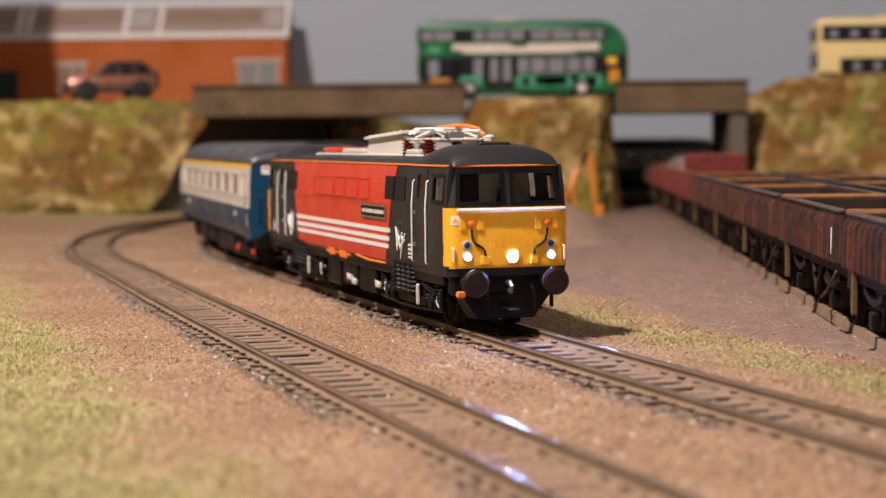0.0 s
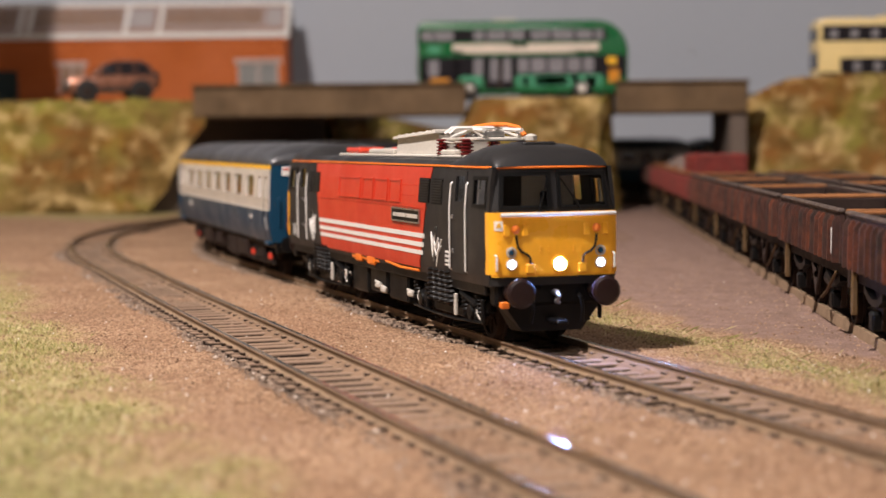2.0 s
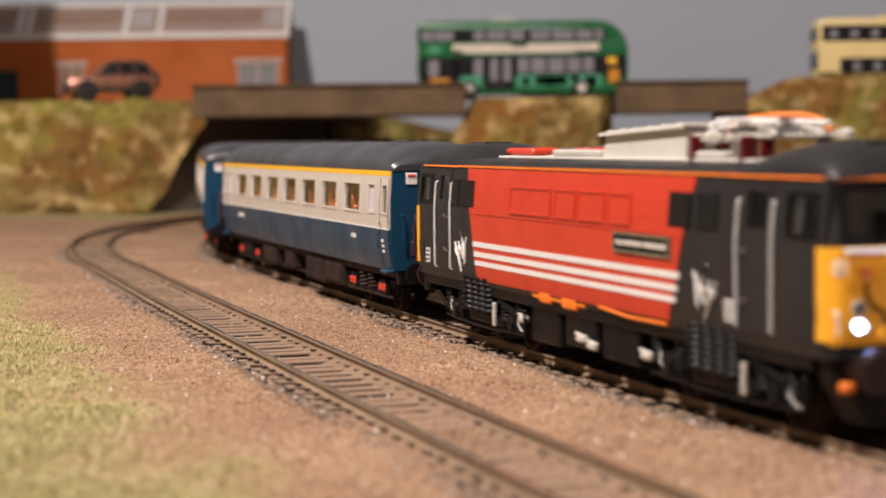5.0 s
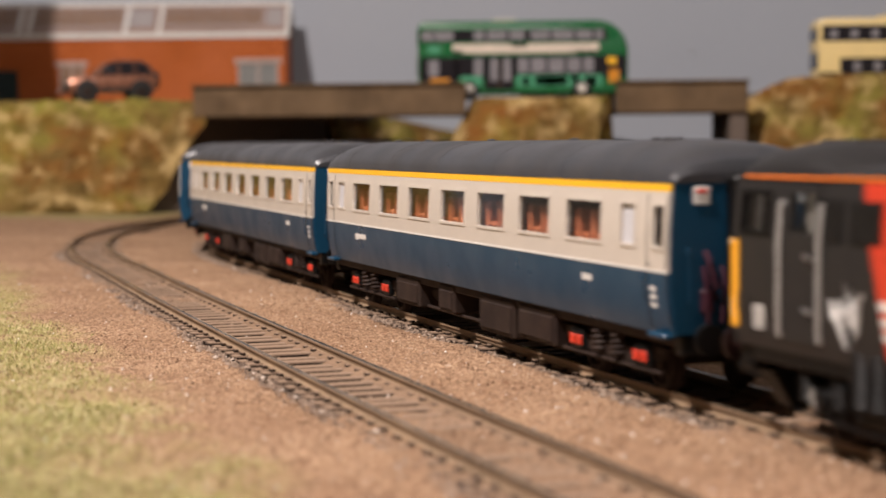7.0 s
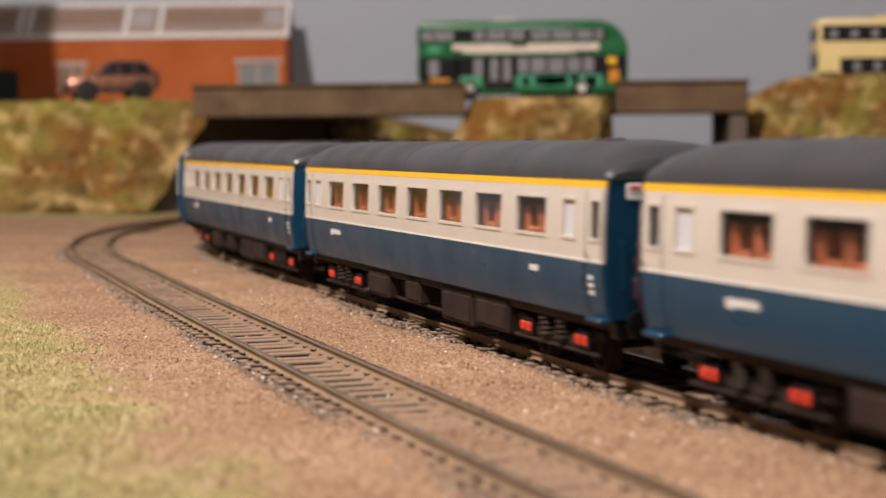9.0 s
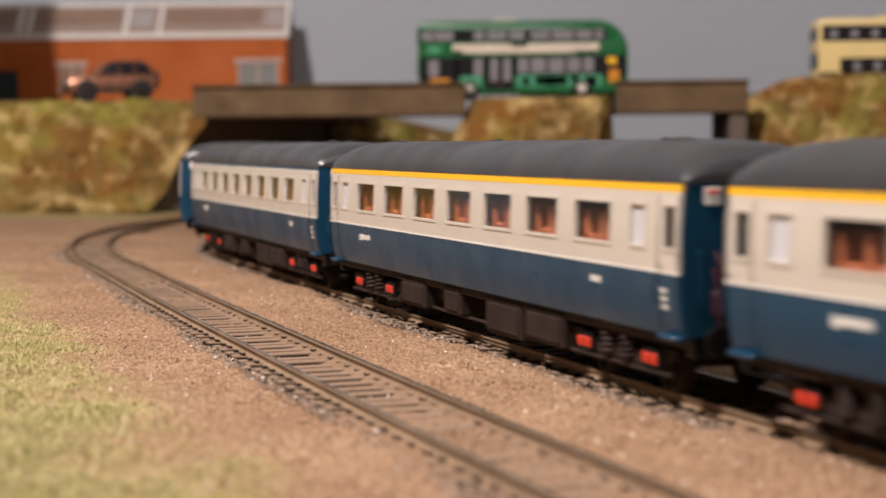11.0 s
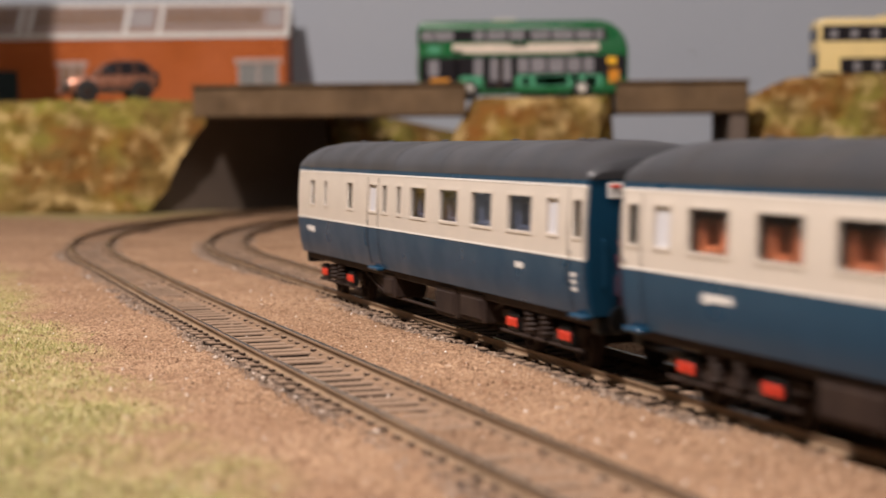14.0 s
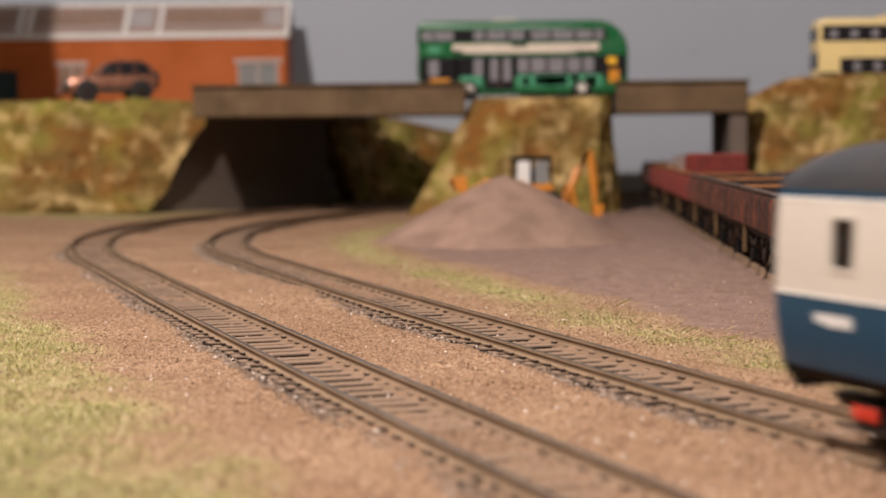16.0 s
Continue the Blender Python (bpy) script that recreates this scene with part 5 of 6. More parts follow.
        # plain bars in place of lettering
        for u0, u1 in ((-96, -93.5), (-93, -89.4), (-89, -86.6), (-86.2, -84.2)) if kind != "brake" else ((-119, -116.5), (-116, -112.5), (-112, -108.4)):
            part("lettering_bar", Geo().holed(fn, [u0, u1], [21.3 + (0.4 if u0 % 2 else 0), 23.2], [], -0.1, 0.2), WHITE, t, "white lettering too small to read")
        for u0 in (88.5, 90.4, 92.3):
            part("number_bar", Geo().holed(fn, [u0, u0 + 1.5], [21.8, 23.2], [], -0.1, 0.2), WHITE, t)
        for z in (18.8, 20.4, 22.0):
            part("data_bar", Geo().holed(fn, [123.4, 126.0], [z, z + 0.9], [], -0.1, 0.2), WHITE, t)
        part("sole_bar", Geo().box(-130, 130, sg * 12.6, sg * 15.4, 11.2, 13.9, 0.4), GRIME, t)
        # gear between the bogies
        boxes = ((14, 39, 3.4, 12.8), (42, 66, 4.4, 12.8), (-20, -7, 5.4, 13), (-60, -38, 4.6, 12.6)) if kind != "brake" else ((18, 36, 4.2, 12.8), (39, 58, 5.0, 12.8), (-34, -22, 5.2, 12.4))
        for a, b, z0, z1 in boxes:
            e = part("equipment_box", Geo().box(a, b, sg * 6, sg * 15.8, z0, z1, 0.5), GRIME, t, "grimy brown underfloor box")
            part("box_lid", Geo().box(a + 1.2, b - 1.2, sg * 15.6, sg * 16.3, z0 + 1, z1 - 1.6, 0.25), GRIME, e)
        part("air_tank", Geo().lathe("x", (-30 if kind != "brake" else -52, sg * 9, 9.2), [(-9, 0.05), (-8.6, 2.2), (-7.5, 3.2), (7.5, 3.2), (8.6, 2.2), (9, 0.05)], 14), GRIME, t)
        part("truss_rod", Geo().tube([(-66, sg * 13, 11.2), (-40, sg * 13, 5.0), (44, sg * 13, 4.6), (66, sg * 13, 11.2)], 0.5, 6), GRIME, t)
    # roof
    rings = []
    for x, k in ((-132.2, 0.30), (-131.2, 0.55), (-128, 0.78), (-122, 0.93), (-112, 1.0), (0, 1.0), (112, 1.0), (122, 0.93), (128, 0.78), (131.2, 0.55), (132.2, 0.30)):
        ring = []
        for j in range(21):
            a = math.pi * j / 20
            c, s = math.cos(a), math.sin(a)
            ring.append((x, math.copysign(abs(c) ** 0.8, c) * (17.75 if k > 0.5 else 17.0), 43.3 + 8.5 * k * s ** 0.85))
        rings.append(ring)
    roof = part("roof", Geo().loft(rings), COACH_ROOF, t, "dark grey domed coach roof")
    for x, y in ((-96, -4), (-90, 4), (96, -4), (102, -4), (90, 4), (-20, 0), (40, 0)):
        part("roof_vent", Geo().lathe("z", (x, y, 51.0), [(0, 1.3), (0.9, 1.3), (1.2, 0.9), (1.3, 0.05)], 10), COACH_ROOF, roof)
    for x in (-105, -60, -15, 30, 75, 108):
        part("roof_seam", Geo().loft([[(x + d, math.copysign(abs(math.cos(math.pi * j / 20)) ** 0.8, math.cos(math.pi * j / 20)) * 17.80, 43.3 + 8.54 * math.sin(math.pi * j / 20) ** 0.85) for j in range(21)] for d in (-0.15, 0.15)]), COACH_ROOF, roof)
    part("interior_floor", Geo().box(-129, 129, -16.4, 16.4, 14, 27.0, 0.3), GRIME, t)
    for a, b in wide:
        for u in (a + 0.5, a + 9.5, b + 2.0):
            s = part("seat", shared("seat:" + cloth.name, lambda: Geo().box(-1.6, 1.6, -16.0, -3.5, 27, 37.2, 0.6).box(1.7, 6.2, -16.0, -3.5, 27, 31.6, 0.5).box(-1.6, 1.6, 3.5, 16.0, 27, 37.2, 0.6).box(1.7, 6.2, 3.5, 16.0, 27, 31.6, 0.5), cloth), cloth, t, "dark blue bench seat" if kind == "brake" else "orange-brown bench seat")
            s.location = (u * 0.001, 0, 0)
    for x in (-119.5, 119.5, -105.6, 105.6):
        part("partition", Geo().box(x - 0.4, x + 0.4, -16.6, 16.6, 27, 43, 0.1), SEAT, t)
    # ends
    for e in (-1, 1):
        part("end_wall", Geo().loft([[(e * x, y, z) for y, z in ((-16.9, 13.8), (-18.0, 22), (-17.9, 34), (-17.2, 43.4), (17.2, 43.4), (17.9, 34), (18.0, 22), (16.9, 13.8))] for x in (130.4, 132.0)]), COACH_BLUE, t, "dark blue coach end")
        if not (kind == "brake" and e < 0):
            g = part("gangway", Geo().box(e * 131.5, e * 136.6, -6.2, 6.2, 14, 45.2, 1.2), BLACK, t, "black corridor connection")
            part("gangway_door", Geo().box(e * 136.4, e * 136.9, -4.6, 4.6, 15, 43, 0.4), GRIME, g)
        else:
            part("gangway", Geo().box(e * 131.5, e * 134.6, -6.2, 6.2, 14, 45.2, 1.2), BLACK, t, "black corridor connection")
        for sg in (-1, 1):
            f = part("warning_flash", Geo().box(e * 131.9, e * 132.3, sg * 11.4 - 1.7, sg * 11.4 + 1.7, 39.2, 42.6, 0.1), WHITE, t, "white electrification warning flash")
            part("flash_mark", Geo().box(e * 132.2, e * 132.5, sg * 11.4 - 1.2, sg * 11.4 + 1.2, 41.4, 42.1, 0.1), AXLE_RED, f)
            part("jumper_cable", Geo().tube([(e * 132, sg * 10.5, 30), (e * 133.4, sg * 10.4, 28), (e * 133.6, sg * 9, 23), (e * 132.4, sg * 8.2, 21)], 0.6, 6), JUMPER, t, "dark purple jumper cable")
            part("jumper_box", Geo().box(e * 131.8, e * 133.2, sg * 10.5 - 1.3, sg * 10.5 + 1.3, 18, 22.6, 0.3), JUMPER, t)
            for q in (-2.0, 2.2):
                part("brake_hose", Geo().tube([(e * 131.9, sg * 9 + q, 27), (e * 133.2, sg * 9 + q, 24), (e * 133.0, sg * 9 + q * 0.7, 16)], 0.5, 6), JUMPER, t)
            part("handrail", Geo().tube([(e * 132, sg * 14.6, 20), (e * 132.9, sg * 14.6, 20.5), (e * 132.9, sg * 14.6, 30), (e * 132, sg * 14.6, 30.5)], 0.2, 5), COACH_BLUE, t)
            part("buffer", Geo().lathe("x", (e * 130, sg * 11.3, 13.0), [(0, 1.8), (e * 4.5, 1.6), (e * 4.8, 3.2), (e * 5.6, 3.1), (e * 5.7, 0.05)], 16), BLACK, t)
        part("buffer_beam", Geo().box(e * 128, e * 131.8, -15.5, 15.5, 9.6, 13.8, 0.5), BLACK, t)
        part("coupler", Geo().box(e * 128, e * 140.5, -1.6, 1.6, 5.2, 6.8, 0.4), BLACK, t)
    # bogies
    for bx in (93, -93):
        b = part("bogie", Geo().box(-5, 5, -12.5, 12.5, 5.6, 11, 0.6), GRIME, t, "grimy bogie with red axlebox covers")
        b.location = (bx * 0.001, 0, 0)
        for ax in (17, -17):
            wheelset(ax, 6.0, b)
        for sg in (-1, 1):
            part("side_frame", Geo().loft([[(x, sg * y, z) for y, z in ((11.8, z0), (13.4, z0), (13.4, z1), (11.8, z1))] for x, z0, z1 in ((-27, 7.6, 9.6), (-21, 7.2, 10.0), (-11, 5.2, 8.4), (11, 5.2, 8.4), (21, 7.2, 10.0), (27, 7.6, 9.6))]), GRIME, b)
            for ax in (17, -17):
                a = part("axlebox", Geo().box(ax - 3.8, ax + 3.8, sg * 12.6, sg * 14.6, 5.0, 9.8, 0.6), BLACK, b)
                for q in (-1.9, 1.9):
                    part("axlebox_cover", Geo().box(ax + q - 1.35, ax + q + 1.35, sg * 14.4, sg * 15.0, 6.2, 8.5, 0.3), AXLE_RED, a, "bright red axlebox cover")
            for q in (-5, 5):
                part("spring", coil(q, sg * 13.8, 5.6, 10.6, 1.7, 0.5, 4), GRIME, b)
            part("brake_beam", Geo().tube([(-26, sg * 13.9, 4.6), (26, sg * 13.9, 4.6)], 0.5, 6), GRIME, b)
    return t


first = coach("first", "blue and pale grey model coach with yellow stripe and orange seats")
TRAIN.append(first)
for i in range(2):
    TRAIN.append(copy_thing(first, Matrix()))
TRAIN.append(coach("standard", "blue and pale grey model coach without a yellow stripe"))
TRAIN.append(coach("brake", "blue and pale grey model brake coach at the train's tail"))
# ---- wagon siding ----
RUST = mat("rusty_wagon_side", (0.075, 0.0145, 0.008), 0.7, dark=0.25, coarse=140, fine=900, bump=0.35, dust=0.08, per_object=0.25)
RUSTRIM = mat("worn_wagon_rim", (0.075, 0.048, 0.042), 0.6, dark=0.4, coarse=160, bump=0.4, dust=0.22)
RUSTEDGE = mat("rust_orange_edge", (0.36, 0.14, 0.04), 0.8, dark=0.6, coarse=150, bump=0.3)
RUSTRIB = mat("rust_streaked_rib", (0.16, 0.036, 0.011), 0.75, dark=0.3, coarse=200, fine=900, bump=0.3, per_object=0.5)
WAGRED = mat("faded_red_wagon", (0.24, 0.016, 0.009), 0.7, dark=0.5, coarse=90, bump=0.25, dust=0.06)
LOAD = mat("stone_load", (0.30, 0.22, 0.19), 0.95, dark=0.6, fine=600, bump=0.8)
OCHRE = mat("ochre_bracket", (0.15, 0.075, 0.014), 0.7, dark=0.45, dust=0.2)


def wagon(m, skin, label, load=0.0, handle=RUSTRIM):
    """An open box wagon, 116 long; x runs along it."""
    t = thing("box_wagon", m, label, "wagon", "wagons on the siding")
    W, L, z0, z1 = 17.6, 58.0, 18.5, 32.0
    for sg in (-1, 1):
        s = part("side_wall", Geo().box(-L, L, sg * (W - 1.4), sg * W, z0, z1, 0.2), skin, t)
        for k in range(15):
            x = -L + 3 + k * (2 * L - 6) / 14
            part("rib", Geo().loft([[(x - 1.0, sg * (W - 0.1), z), (x - 0.7, sg * (W + b), z), (x + 0.7, sg * (W + b), z), (x + 1.0, sg * (W - 0.1), z)] for z, b in ((z0 + 0.3, 1.9), (z1 - 2.5, 1.6), (z1 - 1.0, 0.6))]), RUSTRIB if skin is RUST and k % 3 else skin, s)
        part("top_rail", Geo().box(-L - 0.4, L + 0.4, sg * (W - 1.5), sg * (W + 0.6), z1 - 0.2, z1 + 1.1, 0.5), RUSTEDGE if skin is WAGRED else RUSTRIM, t, "rust-orange top rail" if skin is WAGRED else "worn grey-brown top rail")
        part("sole_bar", Geo().box(-L, L, sg * 12.2, sg * 15.2, 14.6, 18.0, 0.3), GRIME, t)
        for x in (-33, 33):
            a = part("axle_guard", Geo().loft([[(x + q, sg * 12.4, z), (x + q, sg * 13.8, z)] + [(x - q, sg * 13.8, z), (x - q, sg * 12.4, z)] for q, z in ((7.5, 14.8), (4.5, 9.0), (2.6, 5.0))]), GRIME, t)
            part("leaf_spring", Geo().loft([[(x + u, sg * 13.6, z), (x + u, sg * 15.6, z), (x + u, sg * 15.6, z + 1.8), (x + u, sg * 13.6, z + 1.8)] for u, z in ((-12, 13.0), (-6, 11.2), (0, 10.6), (6, 11.2), (12, 13.0))]), BLACK, a)
            part("axlebox", Geo().box(x - 2.4, x + 2.4, sg * 13.4, sg * 16.2, 4.8, 9.6, 0.6), BLACK, a)
        for x in (-55.5,):
            part("step_post", Geo().box(x - 1.2, x + 1.2, sg * 15.4, sg * 17.0, 6.5, 18.4, 0.3), OCHRE if x < -52 else GRIME, t, "ochre corner bracket" if x < -52 else "")
        part("brake_lever", Geo().tube([(44, sg * 16.4, 15.5), (30, sg * 16.8, 9), (20, sg * 16.6, 6.6)], 0.5, 6), OCHRE, t)
        part("v_hanger", Geo().tube([(-8, sg * 14.8, 15), (0, sg * 14.8, 6), (8, sg * 14.8, 15)], 0.7, 6), GRIME, t)
        part("brake_cylinder", Geo().lathe("x", (-2, sg * 9, 10), [(-7, 0.05), (-6.6, 2.8), (6.6, 2.8), (7, 0.05)], 12), BLACK, t)
        part("handrail", Geo().tube([(54.5, sg * W, 21), (54.5, sg * (W + 1.6), 21.4), (54.5, sg * (W + 1.6), 28), (54.5, sg * W, 28.4)], 0.35, 6), handle, t, "white grab handle" if handle is WHITE else "")
    for e in (-1, 1):
        part("end_wall", Geo().box(e * (L - 1.4), e * L, -W + 1.5, W - 1.5, z0, z1, 0.2), skin, t)
        part("end_rail", Geo().box(e * (L - 1.4), e * (L + 0.4), -W + 1.6, W - 1.6, z1 - 0.1, z1 + 1.0, 0.3), RUSTEDGE, t, "rust-orange end rail")
        part("buffer_beam", Geo().box(e * (L - 2), e * (L + 0.4), -15.4, 15.4, 12.2, 18.2, 0.3), GRIME, t)
        part("end_ladder", Geo().box(e * L, e * (L + 1.0), 8, 9, 18, 31, 0.2).box(e * L, e * (L + 1.0), 12, 13, 18, 31, 0.2), GRIME, t)
        for sg in (-1, 1):
            part("buffer", Geo().lathe("x", (e * L, sg * 11.3, 14), [(0, 1.7), (e * 2.4, 1.5), (e * 2.5, 2.9), (e * 3.0, 2.8), (e * 3.1, 0.05)], 14), BLACK, t)
    part("wagon_floor", Geo().box(-L + 1.5, L - 1.5, -W + 1.5, W - 1.5, 18.0, 19.4, 0.2), GRIME, t, "dark brown wagon floor")
    for sg in (-1, 1):
        part("inner_lining", Geo().box(-L + 1.5, L - 1.5, sg * (W - 2.1), sg * (W - 1.45), 19.5, z1 - 0.4, 0.1), GRIME, t, "dark brown inner lining")
        part("inner_lining", Geo().box(sg * (L - 2.1), sg * (L - 1.45), -W + 2.2, W - 2.2, 19.5, z1 - 0.3, 0.1), GRIME, t, "dark brown inner lining")
    if load:
        rings = []
        for k in range(13):
            x = -L + 2 + k * (2 * L - 4) / 12
            h = load * (0.35 + 0.65 * math.sin(math.pi * k / 12))
            rings.append([(x, y, 24 + h * (1 - (y / 16.2) ** 2) + 0.8 * noise.noise(Vector((x * 0.2, y * 0.2, 0)))) for y in np.linspace(-15.8, 15.8, 9)] + [(x, 15.8, 19.4), (x, -15.8, 19.4)])
        part("load", Geo().loft(rings), LOAD, t, "heap of grey stone load")
    for x in (-33, 33):
        w = wheelset(x, 6.0, t)
    return t


def siding_pose(d, off=0.0, z=0.0):
    """Place on the straight siding at the depth d (mm), turned along it; x runs towards the viewer."""
    a = math.atan(0.0596)
    return pose((123.5 + (d - 497) * 0.0596 + off) * 0.001, d * 0.001, z, 0, 0, -90 - math.degrees(a))


a = wagon(siding_pose(397), RUST, "rusty maroon open box wagon with ribbed sides")
b = wagon(siding_pose(1132), WAGRED, "faded red open wagon heaped with grey stone", 16.0)
wagon(siding_pose(1010), WAGRED, "faded red open wagon carrying a dark red container")
wagon(siding_pose(524), RUST, "rusty maroon open box wagon with a white grab handle", 0.0, WHITE)
for d in (651, 773, 893):
    copy_thing(a, siding_pose(d))
copy_thing(b, siding_pose(1256))
for d in (1378,):
    copy_thing(a, siding_pose(d))
for d in (560, 684, 808, 932):
    copy_thing(a, siding_pose(d, 46.0))
t = thing("container", siding_pose(1002, 0.0), "dark red metal container standing in a red wagon", "container")
part("body", Geo().box(-28, 28, -14.8, 14.8, 19.4, 43, 0.8), WAGRED, t)
for k in range(12):
    part("rib", Geo().box(-27 + k * 4.6, -25.4 + k * 4.6, -15.5, -14.7, 20.5, 42, 0.2), WAGRED, t)
for k in range(7):
    part("rib", Geo().box(27.9, 28.7, -13 + k * 4, -11.4 + k * 4, 20.5, 42, 0.2), WAGRED, t)


def siding(off):
    t = thing("siding_track", siding_pose(900, off), "rusty siding track half buried in the yard", "railway track")
    for sg in (-9, 9):
        part("rail", Geo().loft([[(x, sg + a, z) for a, z in ((-1.1, -3.2), (-0.8, -0.4), (-0.7, 0), (0.7, 0), (0.8, -0.4), (1.1, -3.2))] for x in (-520, 560)]), RAIL, t)
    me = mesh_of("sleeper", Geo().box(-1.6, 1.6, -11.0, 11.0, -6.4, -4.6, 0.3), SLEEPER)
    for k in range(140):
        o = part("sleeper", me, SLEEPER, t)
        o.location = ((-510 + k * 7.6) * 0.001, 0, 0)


siding(0.0)
siding(46.0)
# ---- loose scatter: stones, ballast and grass ----


def island_material(name, colours, rough=0.9):
    m = bpy.data.materials.new(name)
    m.use_nodes = True
    n, l = m.node_tree.nodes, m.node_tree.links
    b = n["Principled BSDF"]
    b.inputs["Roughness"].default_value, b.inputs["Specular IOR Level"].default_value = rough, 0.2
    g = n.new("ShaderNodeNewGeometry")
    r = n.new("ShaderNodeValToRGB")
    e = r.color_ramp.elements
    while len(e) < len(colours):
        e.new(0.5)
    for i, (at, c) in enumerate(colours):
        e[i].position, e[i].color = at, (*c, 1)
    l.new(g.outputs["Random Per Island"], r.inputs[0])
    l.new(r.outputs[0], b.inputs["Base Color"])
    return m


def stuff(name, verts, faces, material, label):
    me = bpy.data.meshes.new(name)
    me.from_pydata([(x * 0.001, y * 0.001, z * 0.001) for x, y, z in verts], [], faces)
    me.materials.append(material)
    return tagged(new(name, me), label, name.replace("_", " "), kind="stuff")


def add_stone(verts, faces, x, y, z, r):
    k = len(verts)
    j = [r * random.uniform(0.6, 1.25) for _ in range(6)]
    a = random.uniform(0, 6.28)
    c, s = math.cos(a), math.sin(a)
    for px, py, pz in ((j[0], 0, 0), (0, j[1], 0), (-j[2], 0, 0), (0, -j[3], 0)):
        verts.append((x + c * px - s * py, y + s * px + c * py, z + pz + random.uniform(-0.2, 0.2) * r))
    verts.append((x, y, z + j[4] * 0.8))
    faces += [(k, k + 1, k + 4), (k + 1, k + 2, k + 4), (k + 2, k + 3, k + 4), (k + 3, k, k + 4)]


def scatter():
    rng = random.Random(7)
    v1, f1, v2, f2 = [], [], [], []
    # fine grit, denser close to the viewer
    n = 0
    while n < 60000:
        y = 270 + 560 * rng.random() ** 1.1
        x = rng.uniform(-0.27, 0.27) * y
        z, g, yd, bed = ground_at(x, y)
        if bed > 0.5 and rng.random() < 0.8 or yd > 0.6 and rng.random() < 0.75:
            continue
        add_stone(v1, f1, x, y, z, rng.choice((0.2, 0.25, 0.3, 0.36, 0.5)))
        n += 1
    # ballast along the sleeper ends and in the cribs
    for off, a, b in ((lambda s: 0.0, -420, 300), (outer_offset, -420, 330)):
        for _ in range(5200):
            s = rng.uniform(a, b)
            q = rng.gauss(14.2, 1.5) * rng.choice((-1, 1)) if rng.random() < 0.75 else rng.uniform(-8, 8)
            x, y, h = beside(s, off(s) + q)
            add_stone(v2, f2, x, y, -3.1 if abs(q) > 9 else -3.3, rng.choice((0.4, 0.5, 0.7, 0.95)))
    stuff("grit", v1, f1, island_material("sandy_grit", ((0.0, (0.09, 0.05, 0.03)), (0.35, (0.26, 0.155, 0.095)), (0.8, (0.42, 0.275, 0.18)), (0.985, (0.42, 0.30, 0.2)), (0.993, (0.85, 0.8, 0.74)))), "fine sandy brown grit scattered over the ground")
    stuff("ballast", v2, f2, island_material("grey_brown_ballast", ((0.0, (0.09, 0.065, 0.05)), (0.5, (0.22, 0.155, 0.115)), (0.95, (0.33, 0.25, 0.19)), (1.0, (0.6, 0.52, 0.45)))), "grey-brown ballast stones along the sleepers")
    v, f = [], []
    n = 0
    while n < 44000:
        y = 250 + 950 * rng.random() ** 1.3
        x = rng.uniform(-0.28, 0.27) * y
        z, g, yd, bed = ground_at(x, y)
        if rng.random() > g * g * (0.35 + 0.65 * (noise.noise(Vector((x * 0.06, y * 0.06, 4))) > -0.05)):
            continue
        h, lean, a = rng.uniform(0.3, 1.3) * (2.4 if rng.random() < 0.05 else 1), rng.uniform(0.8, 2.6), rng.uniform(0, 6.28)
        w = rng.uniform(0.04, 0.09)
        c, sn = math.cos(a), math.sin(a)
        k = len(v)
        v += [(x - sn * w, y + c * w, z - 0.2), (x + sn * w, y - c * w, z - 0.2), (x + c * lean * h * 0.4 + sn * w * 0.8, y + sn * lean * h * 0.4 - c * w * 0.8, z + h * 0.7), (x + c * lean * h * 0.4 - sn * w * 0.8, y + sn * lean * h * 0.4 + c * w * 0.8, z + h * 0.7), (x + c * lean * h, y + sn * lean * h, z + h)]
        f += [(k, k + 1, k + 2, k + 3), (k + 3, k + 2, k + 4)]
        n += 1
    # a few long dry stalks lying in the strip beyond the train's track
    for _ in range(420):
        s, q = rng.uniform(-120, 330), rng.gauss(50, 7)
        x, y, h = beside(s, q)
        z = ground_at(x, y)[0]
        ln, a, up = rng.uniform(3, 8), rng.uniform(0, 6.28), rng.uniform(0.1, 0.7)
        c, sn = math.cos(a), math.sin(a)
        k = len(v)
        v += [(x - sn * 0.08, y + c * 0.08, z), (x + sn * 0.08, y - c * 0.08, z), (x + c * ln * 0.6, y + sn * ln * 0.6, z + ln * up * 0.5), (x + c * ln, y + sn * ln, z + ln * up * 0.7)]
        f += [(k, k + 1, k + 2), (k, k + 2, k + 3)]
    stuff("static_grass", v, f, island_material("straw_and_green_grass", ((0.0, (0.15, 0.17, 0.045)), (0.3, (0.31, 0.31, 0.10)), (0.7, (0.50, 0.42, 0.20)), (1.0, (0.72, 0.60, 0.38))), 0.7), "short straw and green static grass tufts")


scatter()
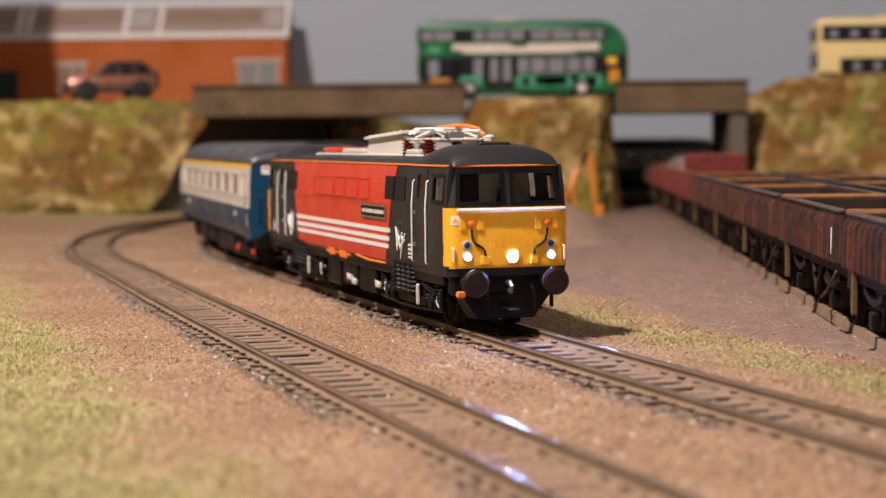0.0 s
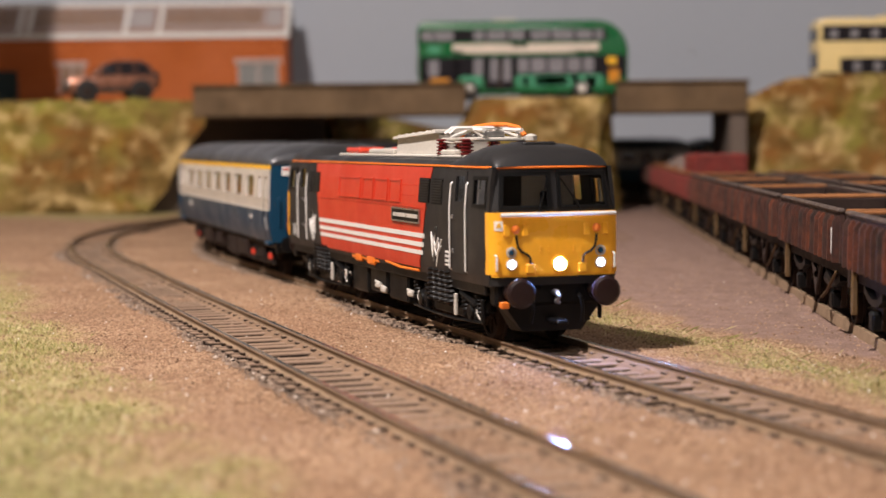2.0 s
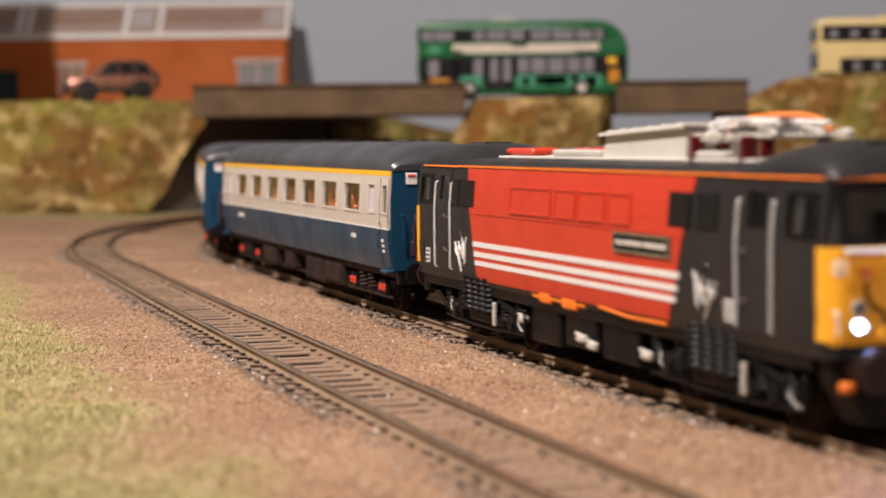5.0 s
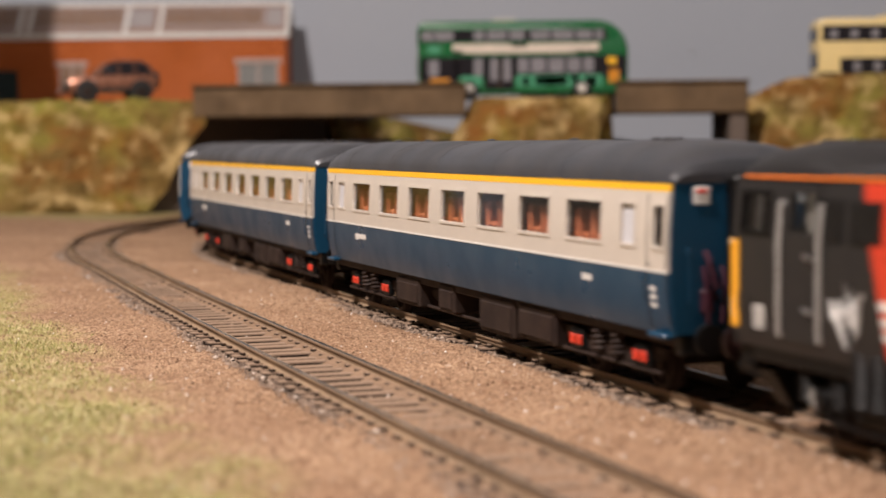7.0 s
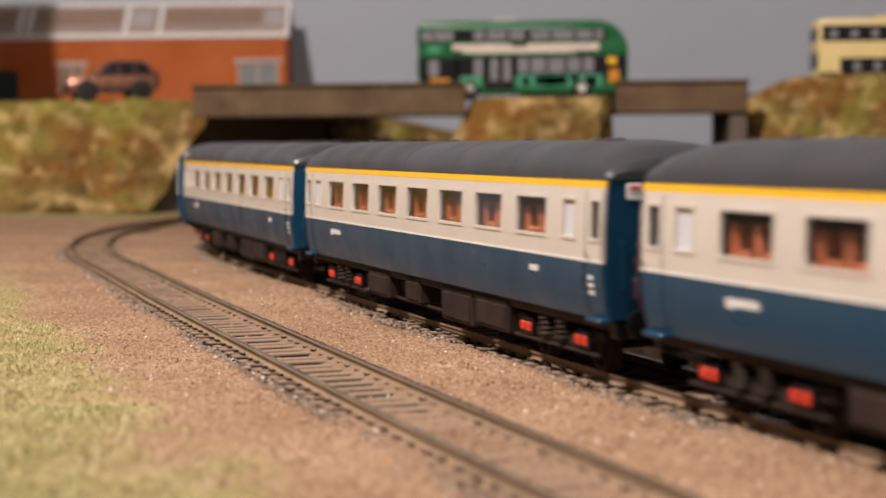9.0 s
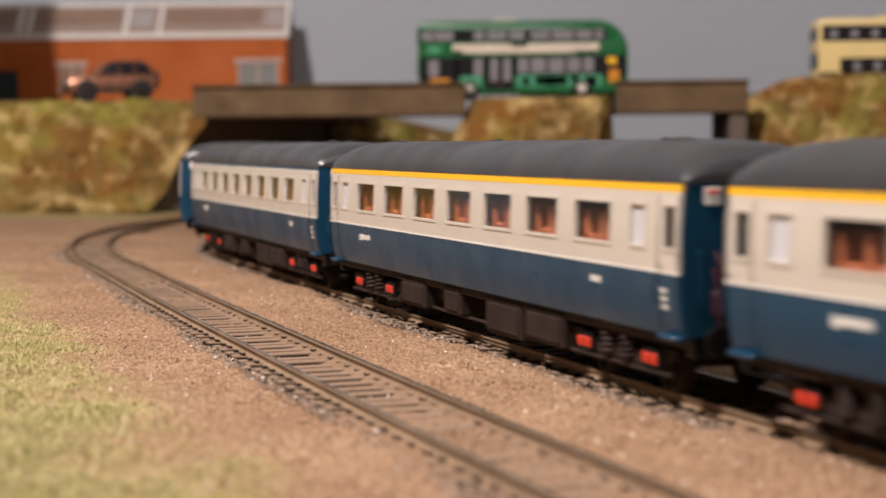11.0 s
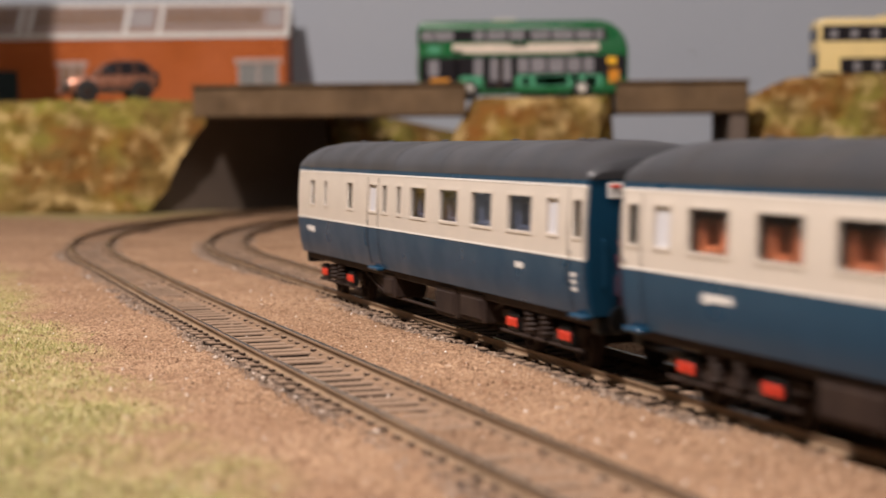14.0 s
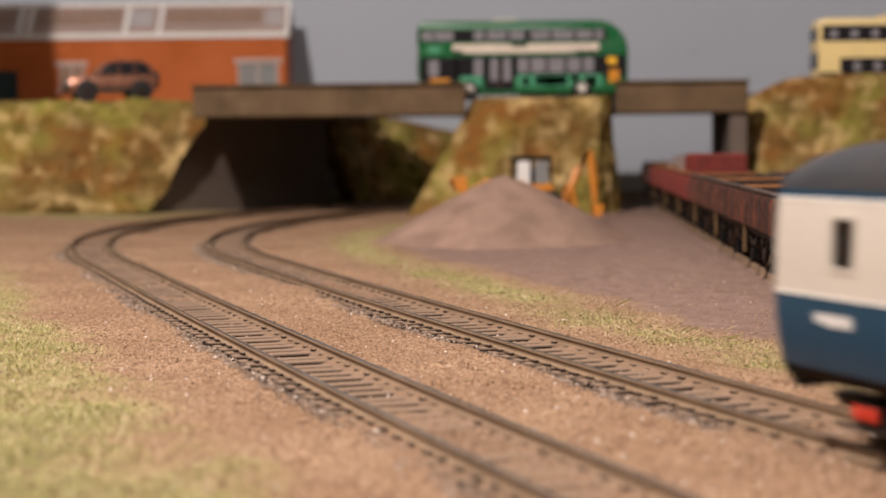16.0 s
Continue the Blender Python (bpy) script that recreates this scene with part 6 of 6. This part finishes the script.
# ---- movement ----
RUN = ((0.0, 124.7), (0.5, 126.0), (1.0, 132.4), (1.5, 143.4), (2.0, 158.6), (2.5, 176.0), (3.0, 196.0), (3.5, 219.0), (4.0, 245.9), (4.2, 257.4),
       (5.2, 336.5), (6.3, 435.6), (6.5, 455.0), (7.0, 509.0), (7.5, 566.5), (8.0, 627.0), (8.5, 691.0), (9.0, 760.0), (9.2, 790.0),
       (10.2, 949.0), (11.3, 1127.0), (11.5, 1160.5), (12.0, 1248.0), (12.5, 1335.0), (13.0, 1423.0), (13.5, 1510.0), (14.0, 1597.0),
       (14.5, 1685.5), (15.0, 1771.0), (15.5, 1855.0), (16.0, 1943.0))
PERIOD, GAP = 282.2, 30.1


def run_at(t):
    """How far the front of the train has come (mm), through the knots without a kink."""
    k = RUN
    i = max(0, min(len(k) - 2, next((j for j in range(len(k) - 1) if t <= k[j + 1][0]), len(k) - 2)))

    def slope(j):
        if j == 0:
            return 0.0
        if j == len(k) - 1:
            return (k[j][1] - k[j - 1][1]) / (k[j][0] - k[j - 1][0])
        return (k[j + 1][1] - k[j - 1][1]) / (k[j + 1][0] - k[j - 1][0])

    (t0, a), (t1, b) = k[i], k[i + 1]
    h = t1 - t0
    u = (t - t0) / h
    return (2 * u**3 - 3 * u**2 + 1) * a + (u**3 - 2 * u**2 + u) * h * slope(i) + (-2 * u**3 + 3 * u**2) * b + (u**3 - u**2) * h * slope(i + 1)


def seat_on_line(sc, half):
    a, b = line_at(sc + half), line_at(sc - half)
    w = math.atan2(a[1] - b[1], a[0] - b[0])
    return ((a[0] + b[0]) / 2, (a[1] + b[1]) / 2, w, a[2] - w, b[2] - w)


def turn(a):
    return math.degrees((a + math.pi) % (2 * math.pi) - math.pi)


def motions():
    times = [i * 0.2 for i in range(81)]
    centres = [-109.0] + [-218 - GAP - 130 - i * PERIOD for i in range(5)]
    for ob, c, half in zip(TRAIN, centres, [65.5] + [93.0] * 5):
        rows, fore, aft = [], [], []
        for t in times:
            x, y, w, f, r = seat_on_line(run_at(t) + c, half)
            rows.append((t, pose(x * 0.001, y * 0.001, 0, 0, 0, math.degrees(w))))
            fore.append((t, pose(half * 0.001, 0, 0, 0, 0, turn(f))))
            aft.append((t, pose(-half * 0.001, 0, 0, 0, 0, turn(r))))
        walk(ob, rows)
        for child in ob.children:
            if child.name.startswith("bogie"):
                walk(child, fore if child.location.x > 0 else aft)
                for axle in child.children:
                    if axle.name.startswith("wheelset"):
                        at, radius = axle.location.copy(), WHEEL[ob.name.split(".")[0]]
                        walk(axle, [(i / FPS, pose(at.x, 0, at.z, 0, math.degrees(run_at(i / FPS) / radius) % 360, 0)) for i in range(481)])


motions()
